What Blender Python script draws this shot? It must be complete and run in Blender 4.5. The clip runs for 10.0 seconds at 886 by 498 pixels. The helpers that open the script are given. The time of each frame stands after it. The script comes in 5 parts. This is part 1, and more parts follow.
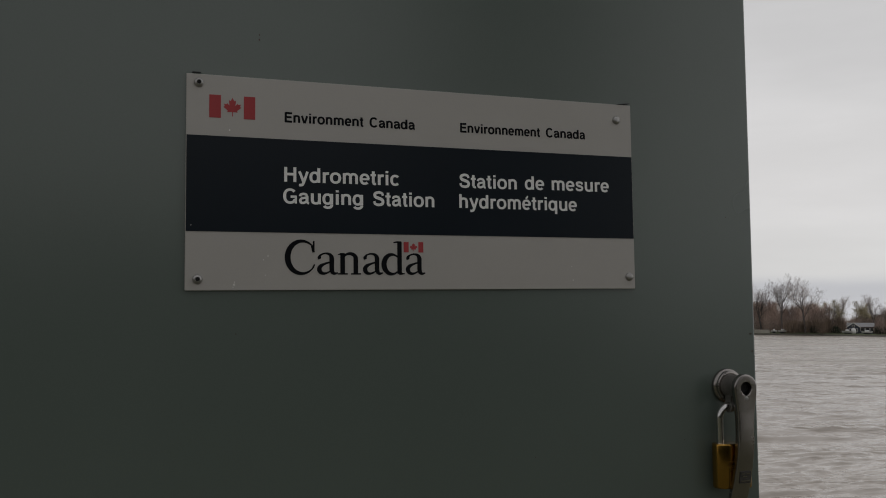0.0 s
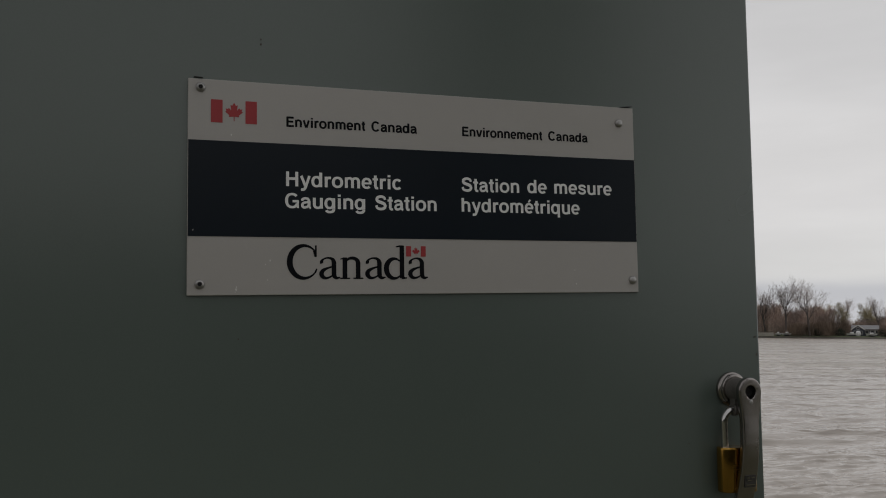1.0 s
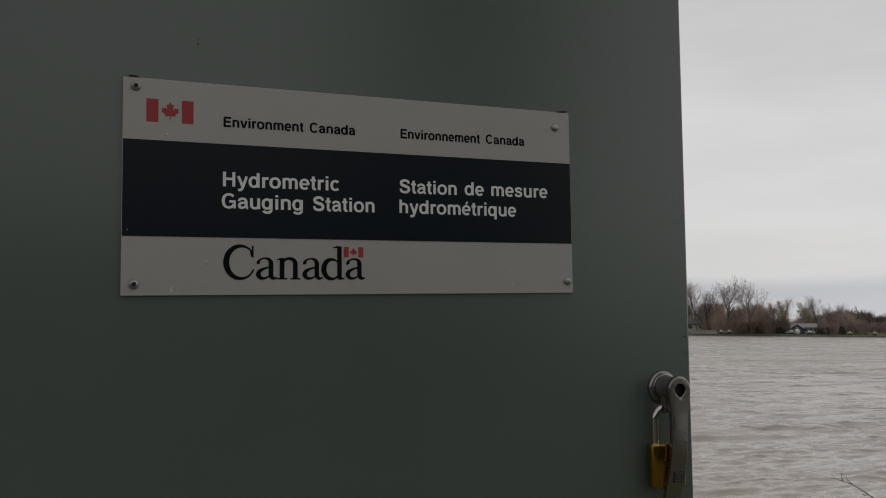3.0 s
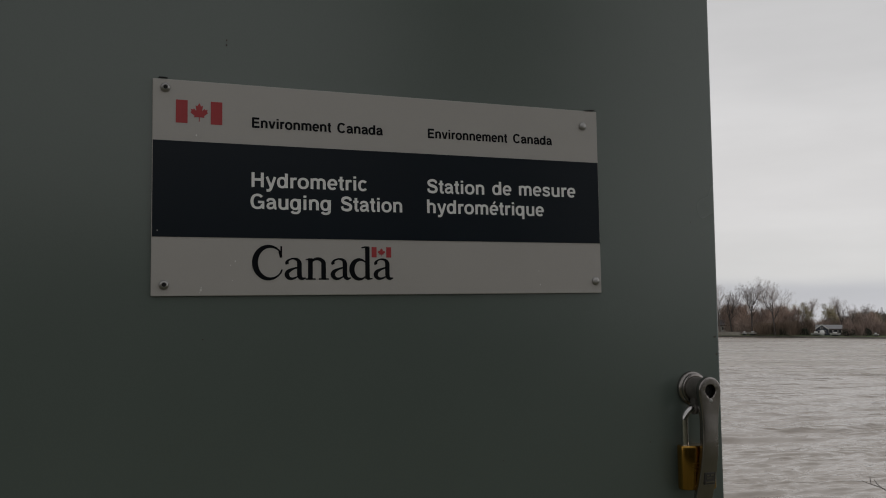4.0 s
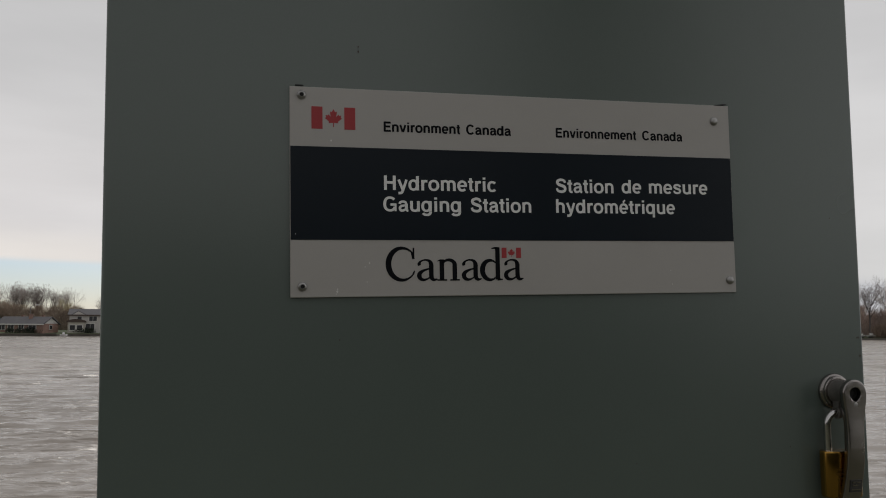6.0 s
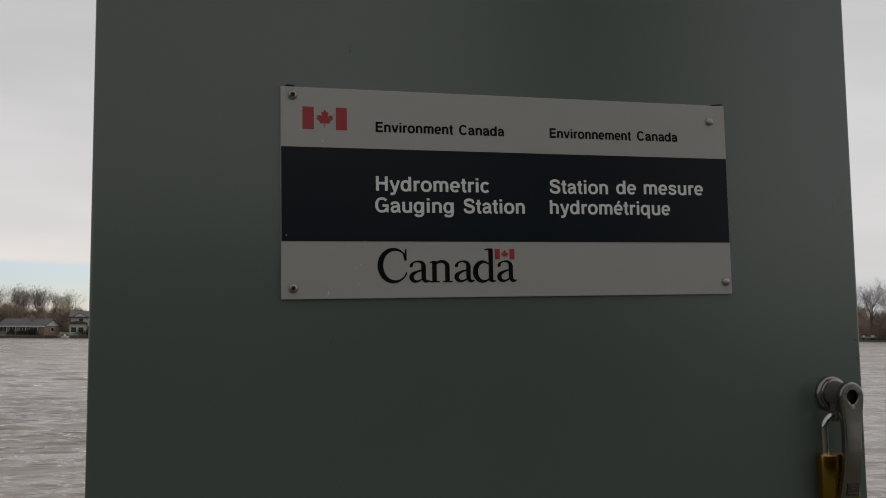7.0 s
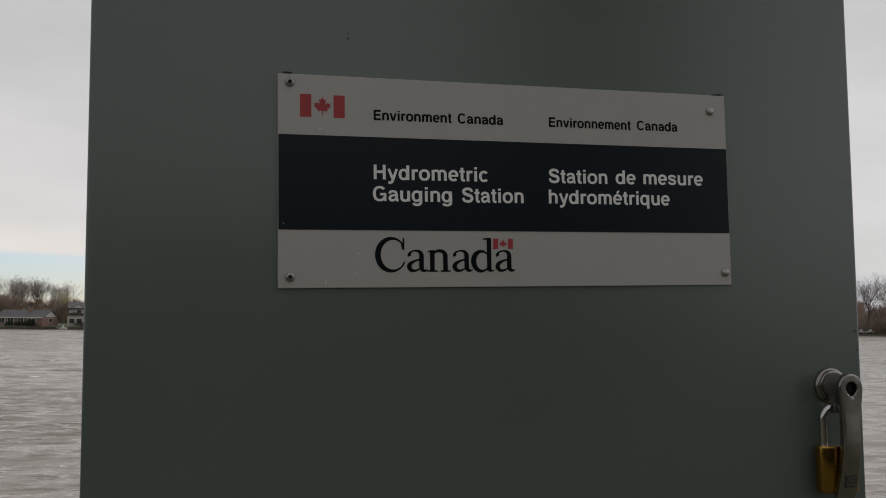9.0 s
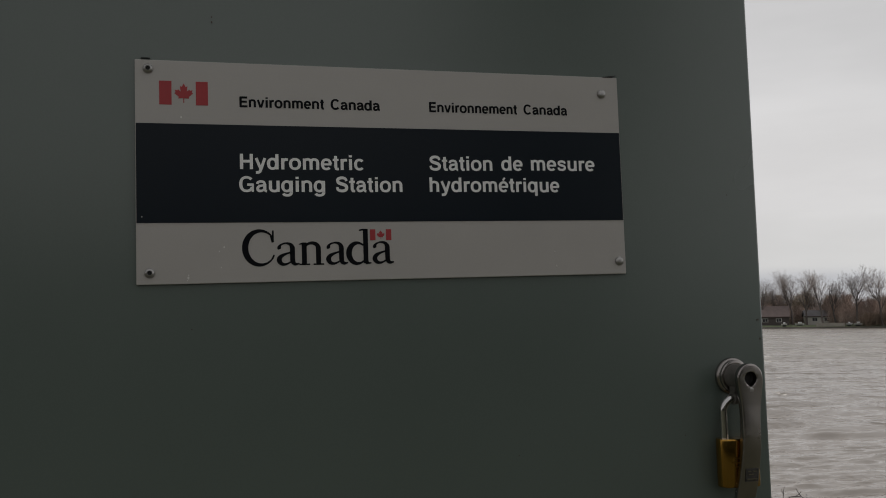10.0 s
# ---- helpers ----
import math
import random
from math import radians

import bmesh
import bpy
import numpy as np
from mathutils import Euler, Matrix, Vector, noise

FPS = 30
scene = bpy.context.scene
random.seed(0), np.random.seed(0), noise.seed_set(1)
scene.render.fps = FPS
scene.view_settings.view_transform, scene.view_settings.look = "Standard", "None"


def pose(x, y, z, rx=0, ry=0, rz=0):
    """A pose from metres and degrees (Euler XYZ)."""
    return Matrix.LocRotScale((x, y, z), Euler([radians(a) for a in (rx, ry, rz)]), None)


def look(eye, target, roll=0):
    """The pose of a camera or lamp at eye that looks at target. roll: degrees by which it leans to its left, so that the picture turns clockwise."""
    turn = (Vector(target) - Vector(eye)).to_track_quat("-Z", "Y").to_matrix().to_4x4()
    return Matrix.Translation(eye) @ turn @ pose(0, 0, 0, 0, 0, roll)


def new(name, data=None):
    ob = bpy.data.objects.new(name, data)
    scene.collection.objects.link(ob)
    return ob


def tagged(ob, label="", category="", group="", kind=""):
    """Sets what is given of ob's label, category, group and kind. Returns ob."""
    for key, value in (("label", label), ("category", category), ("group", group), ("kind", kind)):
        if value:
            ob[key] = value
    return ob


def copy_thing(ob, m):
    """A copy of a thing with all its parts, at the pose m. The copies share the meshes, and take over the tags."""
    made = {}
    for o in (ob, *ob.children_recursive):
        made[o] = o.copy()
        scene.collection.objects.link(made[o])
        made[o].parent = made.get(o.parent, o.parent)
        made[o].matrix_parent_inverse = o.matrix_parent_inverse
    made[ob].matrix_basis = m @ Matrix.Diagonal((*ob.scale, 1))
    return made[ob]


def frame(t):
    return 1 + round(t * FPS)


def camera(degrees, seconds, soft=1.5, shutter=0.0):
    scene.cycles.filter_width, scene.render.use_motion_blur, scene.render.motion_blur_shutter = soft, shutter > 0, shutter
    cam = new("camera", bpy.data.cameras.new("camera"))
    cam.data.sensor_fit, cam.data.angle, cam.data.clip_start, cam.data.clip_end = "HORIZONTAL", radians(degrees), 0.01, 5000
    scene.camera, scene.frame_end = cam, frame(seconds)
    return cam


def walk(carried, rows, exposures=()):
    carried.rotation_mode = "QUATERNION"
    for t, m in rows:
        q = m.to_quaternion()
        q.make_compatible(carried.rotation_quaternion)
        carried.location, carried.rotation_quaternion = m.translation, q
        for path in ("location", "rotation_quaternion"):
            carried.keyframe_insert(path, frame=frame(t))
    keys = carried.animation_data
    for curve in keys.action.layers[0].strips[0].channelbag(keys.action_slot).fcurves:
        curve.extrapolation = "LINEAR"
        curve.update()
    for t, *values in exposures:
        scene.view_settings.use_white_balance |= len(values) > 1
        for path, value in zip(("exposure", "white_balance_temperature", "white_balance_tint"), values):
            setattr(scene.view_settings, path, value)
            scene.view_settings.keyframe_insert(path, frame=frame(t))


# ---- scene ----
cam = camera(54.69, 10.0, soft=1.0)
PATH = [
    (0, -0.0308, -0.9590, 1.5033, 94.969, -0.679, -18.686),
    (0.5, -0.0316, -0.9570, 1.5027, 95.146, -0.529, -18.587),
    (1, -0.0290, -0.9569, 1.5036, 95.231, -0.473, -18.442),
    (1.5, -0.0337, -0.9572, 1.5059, 95.300, -0.566, -18.252),
    (2, -0.0374, -0.9651, 1.5092, 95.236, -0.582, -18.056),
    (2.5, -0.0306, -0.9718, 1.5054, 95.164, -0.486, -18.932),
    (2.7, -0.0225, -0.9735, 1.5064, 95.115, -0.499, -21.173),
    (3.8, -0.0174, -0.9691, 1.5057, 95.128, -0.492, -22.216),
    (4, -0.0260, -0.9669, 1.5046, 95.222, -0.450, -20.422),
    (4.2, -0.0368, -0.9659, 1.5035, 95.361, -0.447, -18.499),
    (4.5, -0.0493, -0.9655, 1.5042, 95.200, -0.559, -16.191),
    (5, -0.0619, -0.9637, 1.5042, 95.169, -0.603, -14.487),
    (5.5, -0.0618, -0.9608, 1.5020, 95.235, -0.411, -13.898),
    (7, -0.0489, -0.9501, 1.5023, 95.466, -0.380, -13.697),
    (7.5, -0.0409, -0.9501, 1.4997, 95.416, -0.375, -13.549),
    (8, -0.0429, -0.9483, 1.4996, 95.262, -0.446, -13.359),
    (8.5, -0.0460, -0.9472, 1.4992, 95.126, -0.527, -13.219),
    (9, -0.0468, -0.9439, 1.4989, 94.986, -0.597, -13.817),
    (9.5, -0.0094, -0.9413, 1.4971, 95.203, -0.251, -14.521),
    (9.8, 0.0408, -0.9371, 1.4986, 95.063, 0.343, -14.755),
    (10, 0.0860, -0.9329, 1.4929, 94.989, 0.488, -14.428),
]
walk(cam, [(t, pose(x, y, z, rx, ry, rz)) for t, x, y, z, rx, ry, rz in PATH])

# ------------------------------------------------------------------ world and light
WATER_Z = -1.0
SUN_AZ = 12.0      # degrees from +y towards +x: the sun stands behind the cloud beyond the shelter
BRIGHT_AZ = 45.0   # where the sky is made brightest, so the door's right side mirrors more
SUN_EL = 38.0

sky_world = bpy.data.worlds.new("overcast_sky")
scene.world = sky_world
sky_world.use_nodes = True


def node(tree, kind, **inputs):
    n = tree.nodes.new(kind)
    for key, value in inputs.items():
        n.inputs[key.replace("_", " ")].default_value = value
    return n


def math_node(tree, op, a, b=None, clamp=False):
    n = tree.nodes.new("ShaderNodeMath")
    n.operation, n.use_clamp = op, clamp
    for i, v in enumerate((a, b)):
        if v is None:
            continue
        if isinstance(v, (int, float)):
            n.inputs[i].default_value = v
        else:
            tree.links.new(v, n.inputs[i])
    return n.outputs[0]


def mix_color(tree, fac, a, b):
    n = tree.nodes.new("ShaderNodeMix")
    n.data_type = "RGBA"
    for sock, v in ((n.inputs[0], fac), (n.inputs[6], a), (n.inputs[7], b)):
        if isinstance(v, (int, float)):
            sock.default_value = v
        elif isinstance(v, tuple):
            sock.default_value = (*v, 1.0)
        else:
            tree.links.new(v, sock)
    return n.outputs[2]


def ramp(tree, fac, stops, smooth=True):
    n = tree.nodes.new("ShaderNodeValToRGB")
    n.color_ramp.interpolation = "EASE" if smooth else "LINEAR"
    while len(n.color_ramp.elements) < len(stops):
        n.color_ramp.elements.new(0.5)
    for e, (at, col) in zip(n.color_ramp.elements, stops):
        e.position = at
        e.color = (*col, 1.0) if isinstance(col, tuple) else (col, col, col, 1.0)
    tree.links.new(fac, n.inputs[0])
    return n.outputs[0]


def noise_node(tree, vec, scale, detail=3.0, rough=0.55, distort=0.0):
    n = tree.nodes.new("ShaderNodeTexNoise")
    n.inputs["Scale"].default_value = scale
    n.inputs["Detail"].default_value = detail
    n.inputs["Roughness"].default_value = rough
    n.inputs["Distortion"].default_value = distort
    if vec is not None:
        tree.links.new(vec, n.inputs["Vector"])
    return n.outputs["Fac"]


def mapped(tree, vec, scale=(1, 1, 1), rot=(0, 0, 0)):
    n = tree.nodes.new("ShaderNodeMapping")
    n.inputs["Scale"].default_value = scale
    n.inputs["Rotation"].default_value = rot
    tree.links.new(vec, n.inputs["Vector"])
    return n.outputs[0]


wt = sky_world.node_tree
wt.nodes.clear()
w_dir = wt.nodes.new("ShaderNodeTexCoord").outputs["Generated"]
w_sep = wt.nodes.new("ShaderNodeSeparateXYZ")
wt.links.new(w_dir, w_sep.inputs[0])
# cloud edges wander a little: elevation disturbed by long flat noise
w_soft = noise_node(wt, mapped(wt, w_dir, (3, 3, 26)), 1.0, 4.0, 0.55)
w_el = math_node(wt, "ADD", w_sep.outputs[2], math_node(wt, "MULTIPLY", math_node(wt, "SUBTRACT", w_soft, 0.5), 0.016))
# the cloud deck, from the horizon up (sine of the elevation, 0 to 0.5)
deck_right = ramp(wt, math_node(wt, "MULTIPLY", w_el, 2.0, True), [
    (0.0, (0.57, 0.57, 0.585)), (0.03, (0.555, 0.555, 0.58)), (0.085, (0.535, 0.54, 0.565)), (0.125, (0.665, 0.66, 0.655)),
    (0.30, (0.70, 0.69, 0.69)), (0.60, (0.61, 0.605, 0.61)), (1.0, (0.55, 0.55, 0.56))])
deck_left = ramp(wt, math_node(wt, "MULTIPLY", w_el, 2.0, True), [
    (0.0, (0.62, 0.60, 0.58)), (0.10, (0.62, 0.60, 0.58)), (0.150, (0.77, 0.73, 0.695)),
    (0.24, (0.68, 0.66, 0.66)), (0.60, (0.59, 0.585, 0.59)), (1.0, (0.55, 0.55, 0.56))])
w_side = math_node(wt, "MULTIPLY_ADD", w_sep.outputs[0], 1.6, True)
w_side.node.inputs[2].default_value = 0.35
deck = mix_color(wt, w_side, deck_left, deck_right)
w_cloud = noise_node(wt, mapped(wt, w_dir, (1.2, 1.2, 5.5)), 2.2, 5.0, 0.5)
deck = mix_color(wt, 1.0, deck, ramp(wt, w_cloud, [(0.25, 0.93), (0.75, 1.07)]))
deck.node.blend_type = "MULTIPLY"
# sky made brighter towards BRIGHT_AZ, dimmer opposite, to lift the door's right-hand sheen
w_toward = math_node(wt, "ADD", math_node(wt, "MULTIPLY", w_sep.outputs[0], math.sin(radians(BRIGHT_AZ))), math_node(wt, "MULTIPLY", w_sep.outputs[1], math.cos(radians(BRIGHT_AZ))))
w_half = math_node(wt, "MULTIPLY_ADD", w_toward, 0.5, True)
w_half.node.inputs[2].default_value = 0.5
w_front = ramp(wt, w_half, [(0.0, 0.58), (0.42, 0.84), (0.7, 1.0)])
deck = mix_color(wt, 1.0, deck, w_front)
deck.node.blend_type = "MULTIPLY"
# the clear strip low over the left bank, real sky colour
nishita = wt.nodes.new("ShaderNodeTexSky")
nishita.sky_type, nishita.sun_disc = "NISHITA", False
nishita.sun_elevation, nishita.sun_rotation = radians(SUN_EL), radians(SUN_AZ)
nishita.air_density, nishita.dust_density = 1.0, 0.6
clear = mix_color(wt, 1.0, nishita.outputs[0], (0.062, 0.068, 0.084))
clear.node.blend_type = "MULTIPLY"
strip = ramp(wt, math_node(wt, "MULTIPLY", w_el, 4.0, True), [(0.0, 0.55), (0.13, 0.85), (0.262, 0.9), (0.294, 0.0)])
strip_side = ramp(wt, math_node(wt, "MULTIPLY_ADD", w_sep.outputs[0], 1.0, True), [(0.30, 1.0), (0.75, 0.0)])
strip_side.node.inputs[0].links[0].from_node.inputs[2].default_value = 0.5
strip_y = ramp(wt, w_sep.outputs[1], [(0.0, 0.0), (0.5, 1.0)])
strip = math_node(wt, "MULTIPLY", math_node(wt, "MULTIPLY", strip, strip_side), strip_y)
sky_col = mix_color(wt, strip, deck, clear)
w_bg = wt.nodes.new("ShaderNodeBackground")
wt.links.new(sky_col, w_bg.inputs[0])
w_bg.inputs[1].default_value = 1.0
w_out = wt.nodes.new("ShaderNodeOutputWorld")
wt.links.new(w_bg.outputs[0], w_out.inputs[0])

sun = new("sun", bpy.data.lights.new("sun", "SUN"))
sun.data.energy, sun.data.angle, sun.data.color = 0.5, radians(25), (1.0, 0.95, 0.88)
sun_dir = Vector((math.sin(radians(SUN_AZ)) * math.cos(radians(SUN_EL)), math.cos(radians(SUN_AZ)) * math.cos(radians(SUN_EL)), math.sin(radians(SUN_EL))))
sun.matrix_world = look(sun_dir * 60, (0, 0, 0))

# ------------------------------------------------------------------ materials


def material(name, color, rough=0.6, metal=0.0, spec=0.5):
    m = bpy.data.materials.new(name)
    m.use_nodes = True
    b = m.node_tree.nodes["Principled BSDF"]
    b.inputs["Base Color"].default_value = (*color, 1)
    b.inputs["Roughness"].default_value = rough
    b.inputs["Metallic"].default_value = metal
    b.inputs["Specular IOR Level"].default_value = spec
    return m, m.node_tree, b


def worn(name, color, rough=0.6, metal=0.0, spec=0.5, vary=0.12, scale=6.0, grain=120.0, bump=0.1, dist=0.001, rvary=0.1, squash=(1, 1, 1), random_tint=0.0):
    """A painted, cast or natural surface: colour and gloss vary at two scales, with fine relief."""
    m, t, b = material(name, color, rough, metal, spec)
    co = mapped(t, t.nodes.new("ShaderNodeTexCoord").outputs["Object"], squash)
    big = noise_node(t, co, scale, 4.0, 0.6)
    fine = noise_node(t, co, grain, 3.0, 0.6)
    both = math_node(t, "ADD", math_node(t, "MULTIPLY", big, 0.65), math_node(t, "MULTIPLY", fine, 0.35))
    if random_tint:
        rnd = t.nodes.new("ShaderNodeObjectInfo").outputs["Random"]
        both = math_node(t, "ADD", both, math_node(t, "MULTIPLY", math_node(t, "SUBTRACT", rnd, 0.5), random_tint))
    lo = tuple(max(0.0, c * (1 - vary * 1.6)) for c in color)
    hi = tuple(min(1.0, c * (1 + vary * 1.6)) for c in color)
    t.links.new(ramp(t, both, [(0.25, lo), (0.75, hi)], False), b.inputs["Base Color"])
    rr = math_node(t, "MULTIPLY_ADD", big, 2 * rvary)
    rr.node.inputs[2].default_value = rough - rvary
    t.links.new(rr, b.inputs["Roughness"])
    if bump:
        bn = t.nodes.new("ShaderNodeBump")
        bn.inputs["Strength"].default_value, bn.inputs["Distance"].default_value = bump, dist
        t.links.new(fine, bn.inputs["Height"])
        t.links.new(bn.outputs[0], b.inputs["Normal"])
    return m


M_DOOR = worn("green_grey_door_paint", (0.108, 0.136, 0.120), 0.25, 0, 0.85, vary=0.05, scale=2.2, grain=420, bump=0.12, dist=0.0004, rvary=0.05)
M_BODY = worn("green_grey_body_paint", (0.100, 0.124, 0.108), 0.42, 0, 0.5, vary=0.07, scale=2.0, grain=300, bump=0.12, dist=0.0004)
M_SEAL = worn("black_rubber_seal", (0.015, 0.015, 0.015), 0.8, vary=0.1, grain=300)
M_WHITE = worn("weathered_white_enamel", (0.465, 0.445, 0.418), 0.30, 0, 0.5, vary=0.03, scale=9, grain=500, bump=0.06, dist=0.0003, rvary=0.06)
M_NAVY = worn("dark_blue_enamel", (0.0035, 0.0085, 0.0145), 0.30, 0, 0.22, vary=0.08, scale=9, grain=500, bump=0.05, dist=0.0003, rvary=0.06)
M_RED = worn("red_enamel", (0.40, 0.035, 0.04), 0.45, vary=0.05, scale=40, grain=500, bump=0.04, dist=0.0003)
M_BLACK = worn("black_enamel", (0.006, 0.007, 0.009), 0.5, 0, 0.08, vary=0.1, scale=40, grain=500, bump=0.04, dist=0.0003)
M_LETTER = worn("pale_lettering_enamel", (0.88, 0.88, 0.86), 0.45, vary=0.03, scale=40, grain=500, bump=0.04, dist=0.0003)
M_STEEL = worn("satin_cast_metal", (0.33, 0.307, 0.293), 0.24, 1.0, vary=0.12, scale=35, grain=600, bump=0.07, dist=0.0005, rvary=0.1)
M_BOSS = worn("grey_worn_metal_barrel", (0.24, 0.225, 0.21), 0.50, 0.7, vary=0.25, scale=60, grain=700, bump=0.25, dist=0.0005, rvary=0.1)
M_PLATE = worn("dark_maker_plate", (0.09, 0.085, 0.08), 0.55, 0.6, vary=0.3, scale=120, grain=700)
# near-black: the shade of small hollows put into colour, also the boat cradles
M_DARK = worn("near_black", (0.012, 0.011, 0.011), 0.7, vary=0.1, grain=300)
M_CHROME = worn("polished_steel_shackle", (0.62, 0.61, 0.60), 0.16, 1.0, vary=0.05, scale=60, grain=600, bump=0.03, dist=0.0003, rvary=0.06)
M_BRASS = worn("brushed_brass", (0.47, 0.27, 0.06), 0.16, 1.0, vary=0.12, scale=50, grain=500, bump=0.2, dist=0.0004, rvary=0.08, squash=(1, 1, 0.08))
M_BRASSMARK = worn("dark_stamped_brass", (0.22, 0.13, 0.035), 0.5, 1.0, vary=0.15, scale=60, grain=500)
M_RIVET = worn("dull_aluminium_rivet", (0.42, 0.41, 0.40), 0.38, 0.9, vary=0.15, scale=200, grain=900, bump=0.1, dist=0.0003)
M_SPLAT = worn("dried_white_splash", (0.72, 0.71, 0.68), 0.8, vary=0.1, scale=200, grain=900)
M_RUST = worn("rust_speck", (0.05, 0.035, 0.028), 0.85, vary=0.3, scale=200, grain=900)
M_GRASS = worn("spring_grass", (0.085, 0.082, 0.045), 0.9, vary=0.35, scale=0.5, grain=14, bump=0.8, dist=0.05, rvary=0.05)
M_LAND = worn("far_bank_grass", (0.105, 0.128, 0.062), 0.9, vary=0.45, scale=0.05, grain=0.6, bump=0.3, dist=0.2, rvary=0.05)
M_RUBBLE = worn("dark_shore_stone", (0.085, 0.075, 0.062), 0.85, vary=0.4, scale=0.4, grain=3, bump=0.8, dist=0.2)
M_BARK = worn("grey_bark", (0.15, 0.13, 0.12), 0.9, vary=0.3, scale=0.6, grain=8, bump=0.5, dist=0.04, random_tint=0.3)
M_TWIG = worn("brown_twigs", (0.42, 0.37, 0.345), 0.9, vary=0.3, scale=0.4, grain=5, bump=0, random_tint=0.3)
M_BUD = worn("yellow_green_spring_buds", (0.40, 0.35, 0.22), 0.9, vary=0.35, scale=0.4, grain=5, bump=0, random_tint=0.3)
M_BRUSH = worn("russet_brush", (0.50, 0.40, 0.35), 0.95, vary=0.5, scale=0.12, grain=1.6, bump=0, random_tint=0.2)
M_BRUSHD = worn("brown_wood_brush", (0.28, 0.215, 0.165), 0.95, vary=0.5, scale=0.12, grain=1.6, bump=0, random_tint=0.2)
M_DARKWOOD = worn("dark_grey_brown_wood", (0.25, 0.195, 0.17), 0.95, vary=0.5, scale=0.12, grain=1.6, bump=0, random_tint=0.2)
M_BRUSH2 = worn("olive_brush", (0.43, 0.36, 0.265), 0.95, vary=0.5, scale=0.12, grain=1.6, bump=0, random_tint=0.2)
M_CONIFER = worn("dark_conifer", (0.030, 0.038, 0.024), 0.95, vary=0.4, scale=0.3, grain=2, bump=0)
M_ROOF = worn("grey_shingle_roof", (0.125, 0.12, 0.125), 0.85, vary=0.15, scale=0.8, grain=6, bump=0.3, dist=0.03)
M_PALEROOF = worn("weathered_pale_roof", (0.27, 0.27, 0.28), 0.8, vary=0.12, scale=0.8, grain=6, bump=0.3, dist=0.03)
M_BROWNROOF = worn("faded_brown_shingles", (0.20, 0.155, 0.145), 0.85, vary=0.15, scale=0.8, grain=6, bump=0.3, dist=0.03)
M_BROWNWALL = worn("dark_brown_boards", (0.085, 0.072, 0.068), 0.8, vary=0.15, scale=0.8, grain=6, bump=0.2, dist=0.02)
M_BRICK = worn("pinkish_brick", (0.30, 0.19, 0.155), 0.85, vary=0.2, scale=0.8, grain=6, bump=0.3, dist=0.02)
M_STUCCO = worn("cream_render", (0.42, 0.40, 0.35), 0.85, vary=0.1, scale=0.8, grain=6, bump=0.2, dist=0.02)
M_SIDING = worn("pale_siding", (0.50, 0.48, 0.45), 0.7, vary=0.08, scale=0.8, grain=6, bump=0.2, dist=0.02)
M_DARKSIDE = worn("dark_blue_grey_siding", (0.055, 0.062, 0.08), 0.75, vary=0.15, scale=0.8, grain=6, bump=0.2, dist=0.02)
M_TRIM = worn("white_house_trim", (0.66, 0.65, 0.62), 0.6, vary=0.05, scale=1, grain=6, bump=0)
M_BROWNTRIM = worn("brown_fascia", (0.07, 0.05, 0.04), 0.7, vary=0.1, scale=1, grain=6, bump=0)
M_BOAT = worn("white_boat_gelcoat", (0.80, 0.80, 0.80), 0.35, vary=0.04, scale=1, grain=10, bump=0)
M_WALLSTONE = worn("pale_retaining_wall", (0.33, 0.31, 0.27), 0.9, vary=0.25, scale=0.5, grain=4, bump=0.4, dist=0.05)
M_GALV = worn("galvanised_lattice", (0.20, 0.20, 0.21), 0.6, 0.4, vary=0.1, scale=1, grain=6, bump=0)
M_TEAL = worn("blue_green_metal_roof", (0.13, 0.20, 0.24), 0.6, vary=0.1, scale=1, grain=6, bump=0)
M_GLASS = material("dark_window_glass", (0.02, 0.022, 0.026), 0.12, 0, 0.6)[0]
M_CONCRETE = worn("concrete_pad", (0.30, 0.29, 0.27), 0.9, vary=0.2, scale=2, grain=60, bump=0.4, dist=0.004)


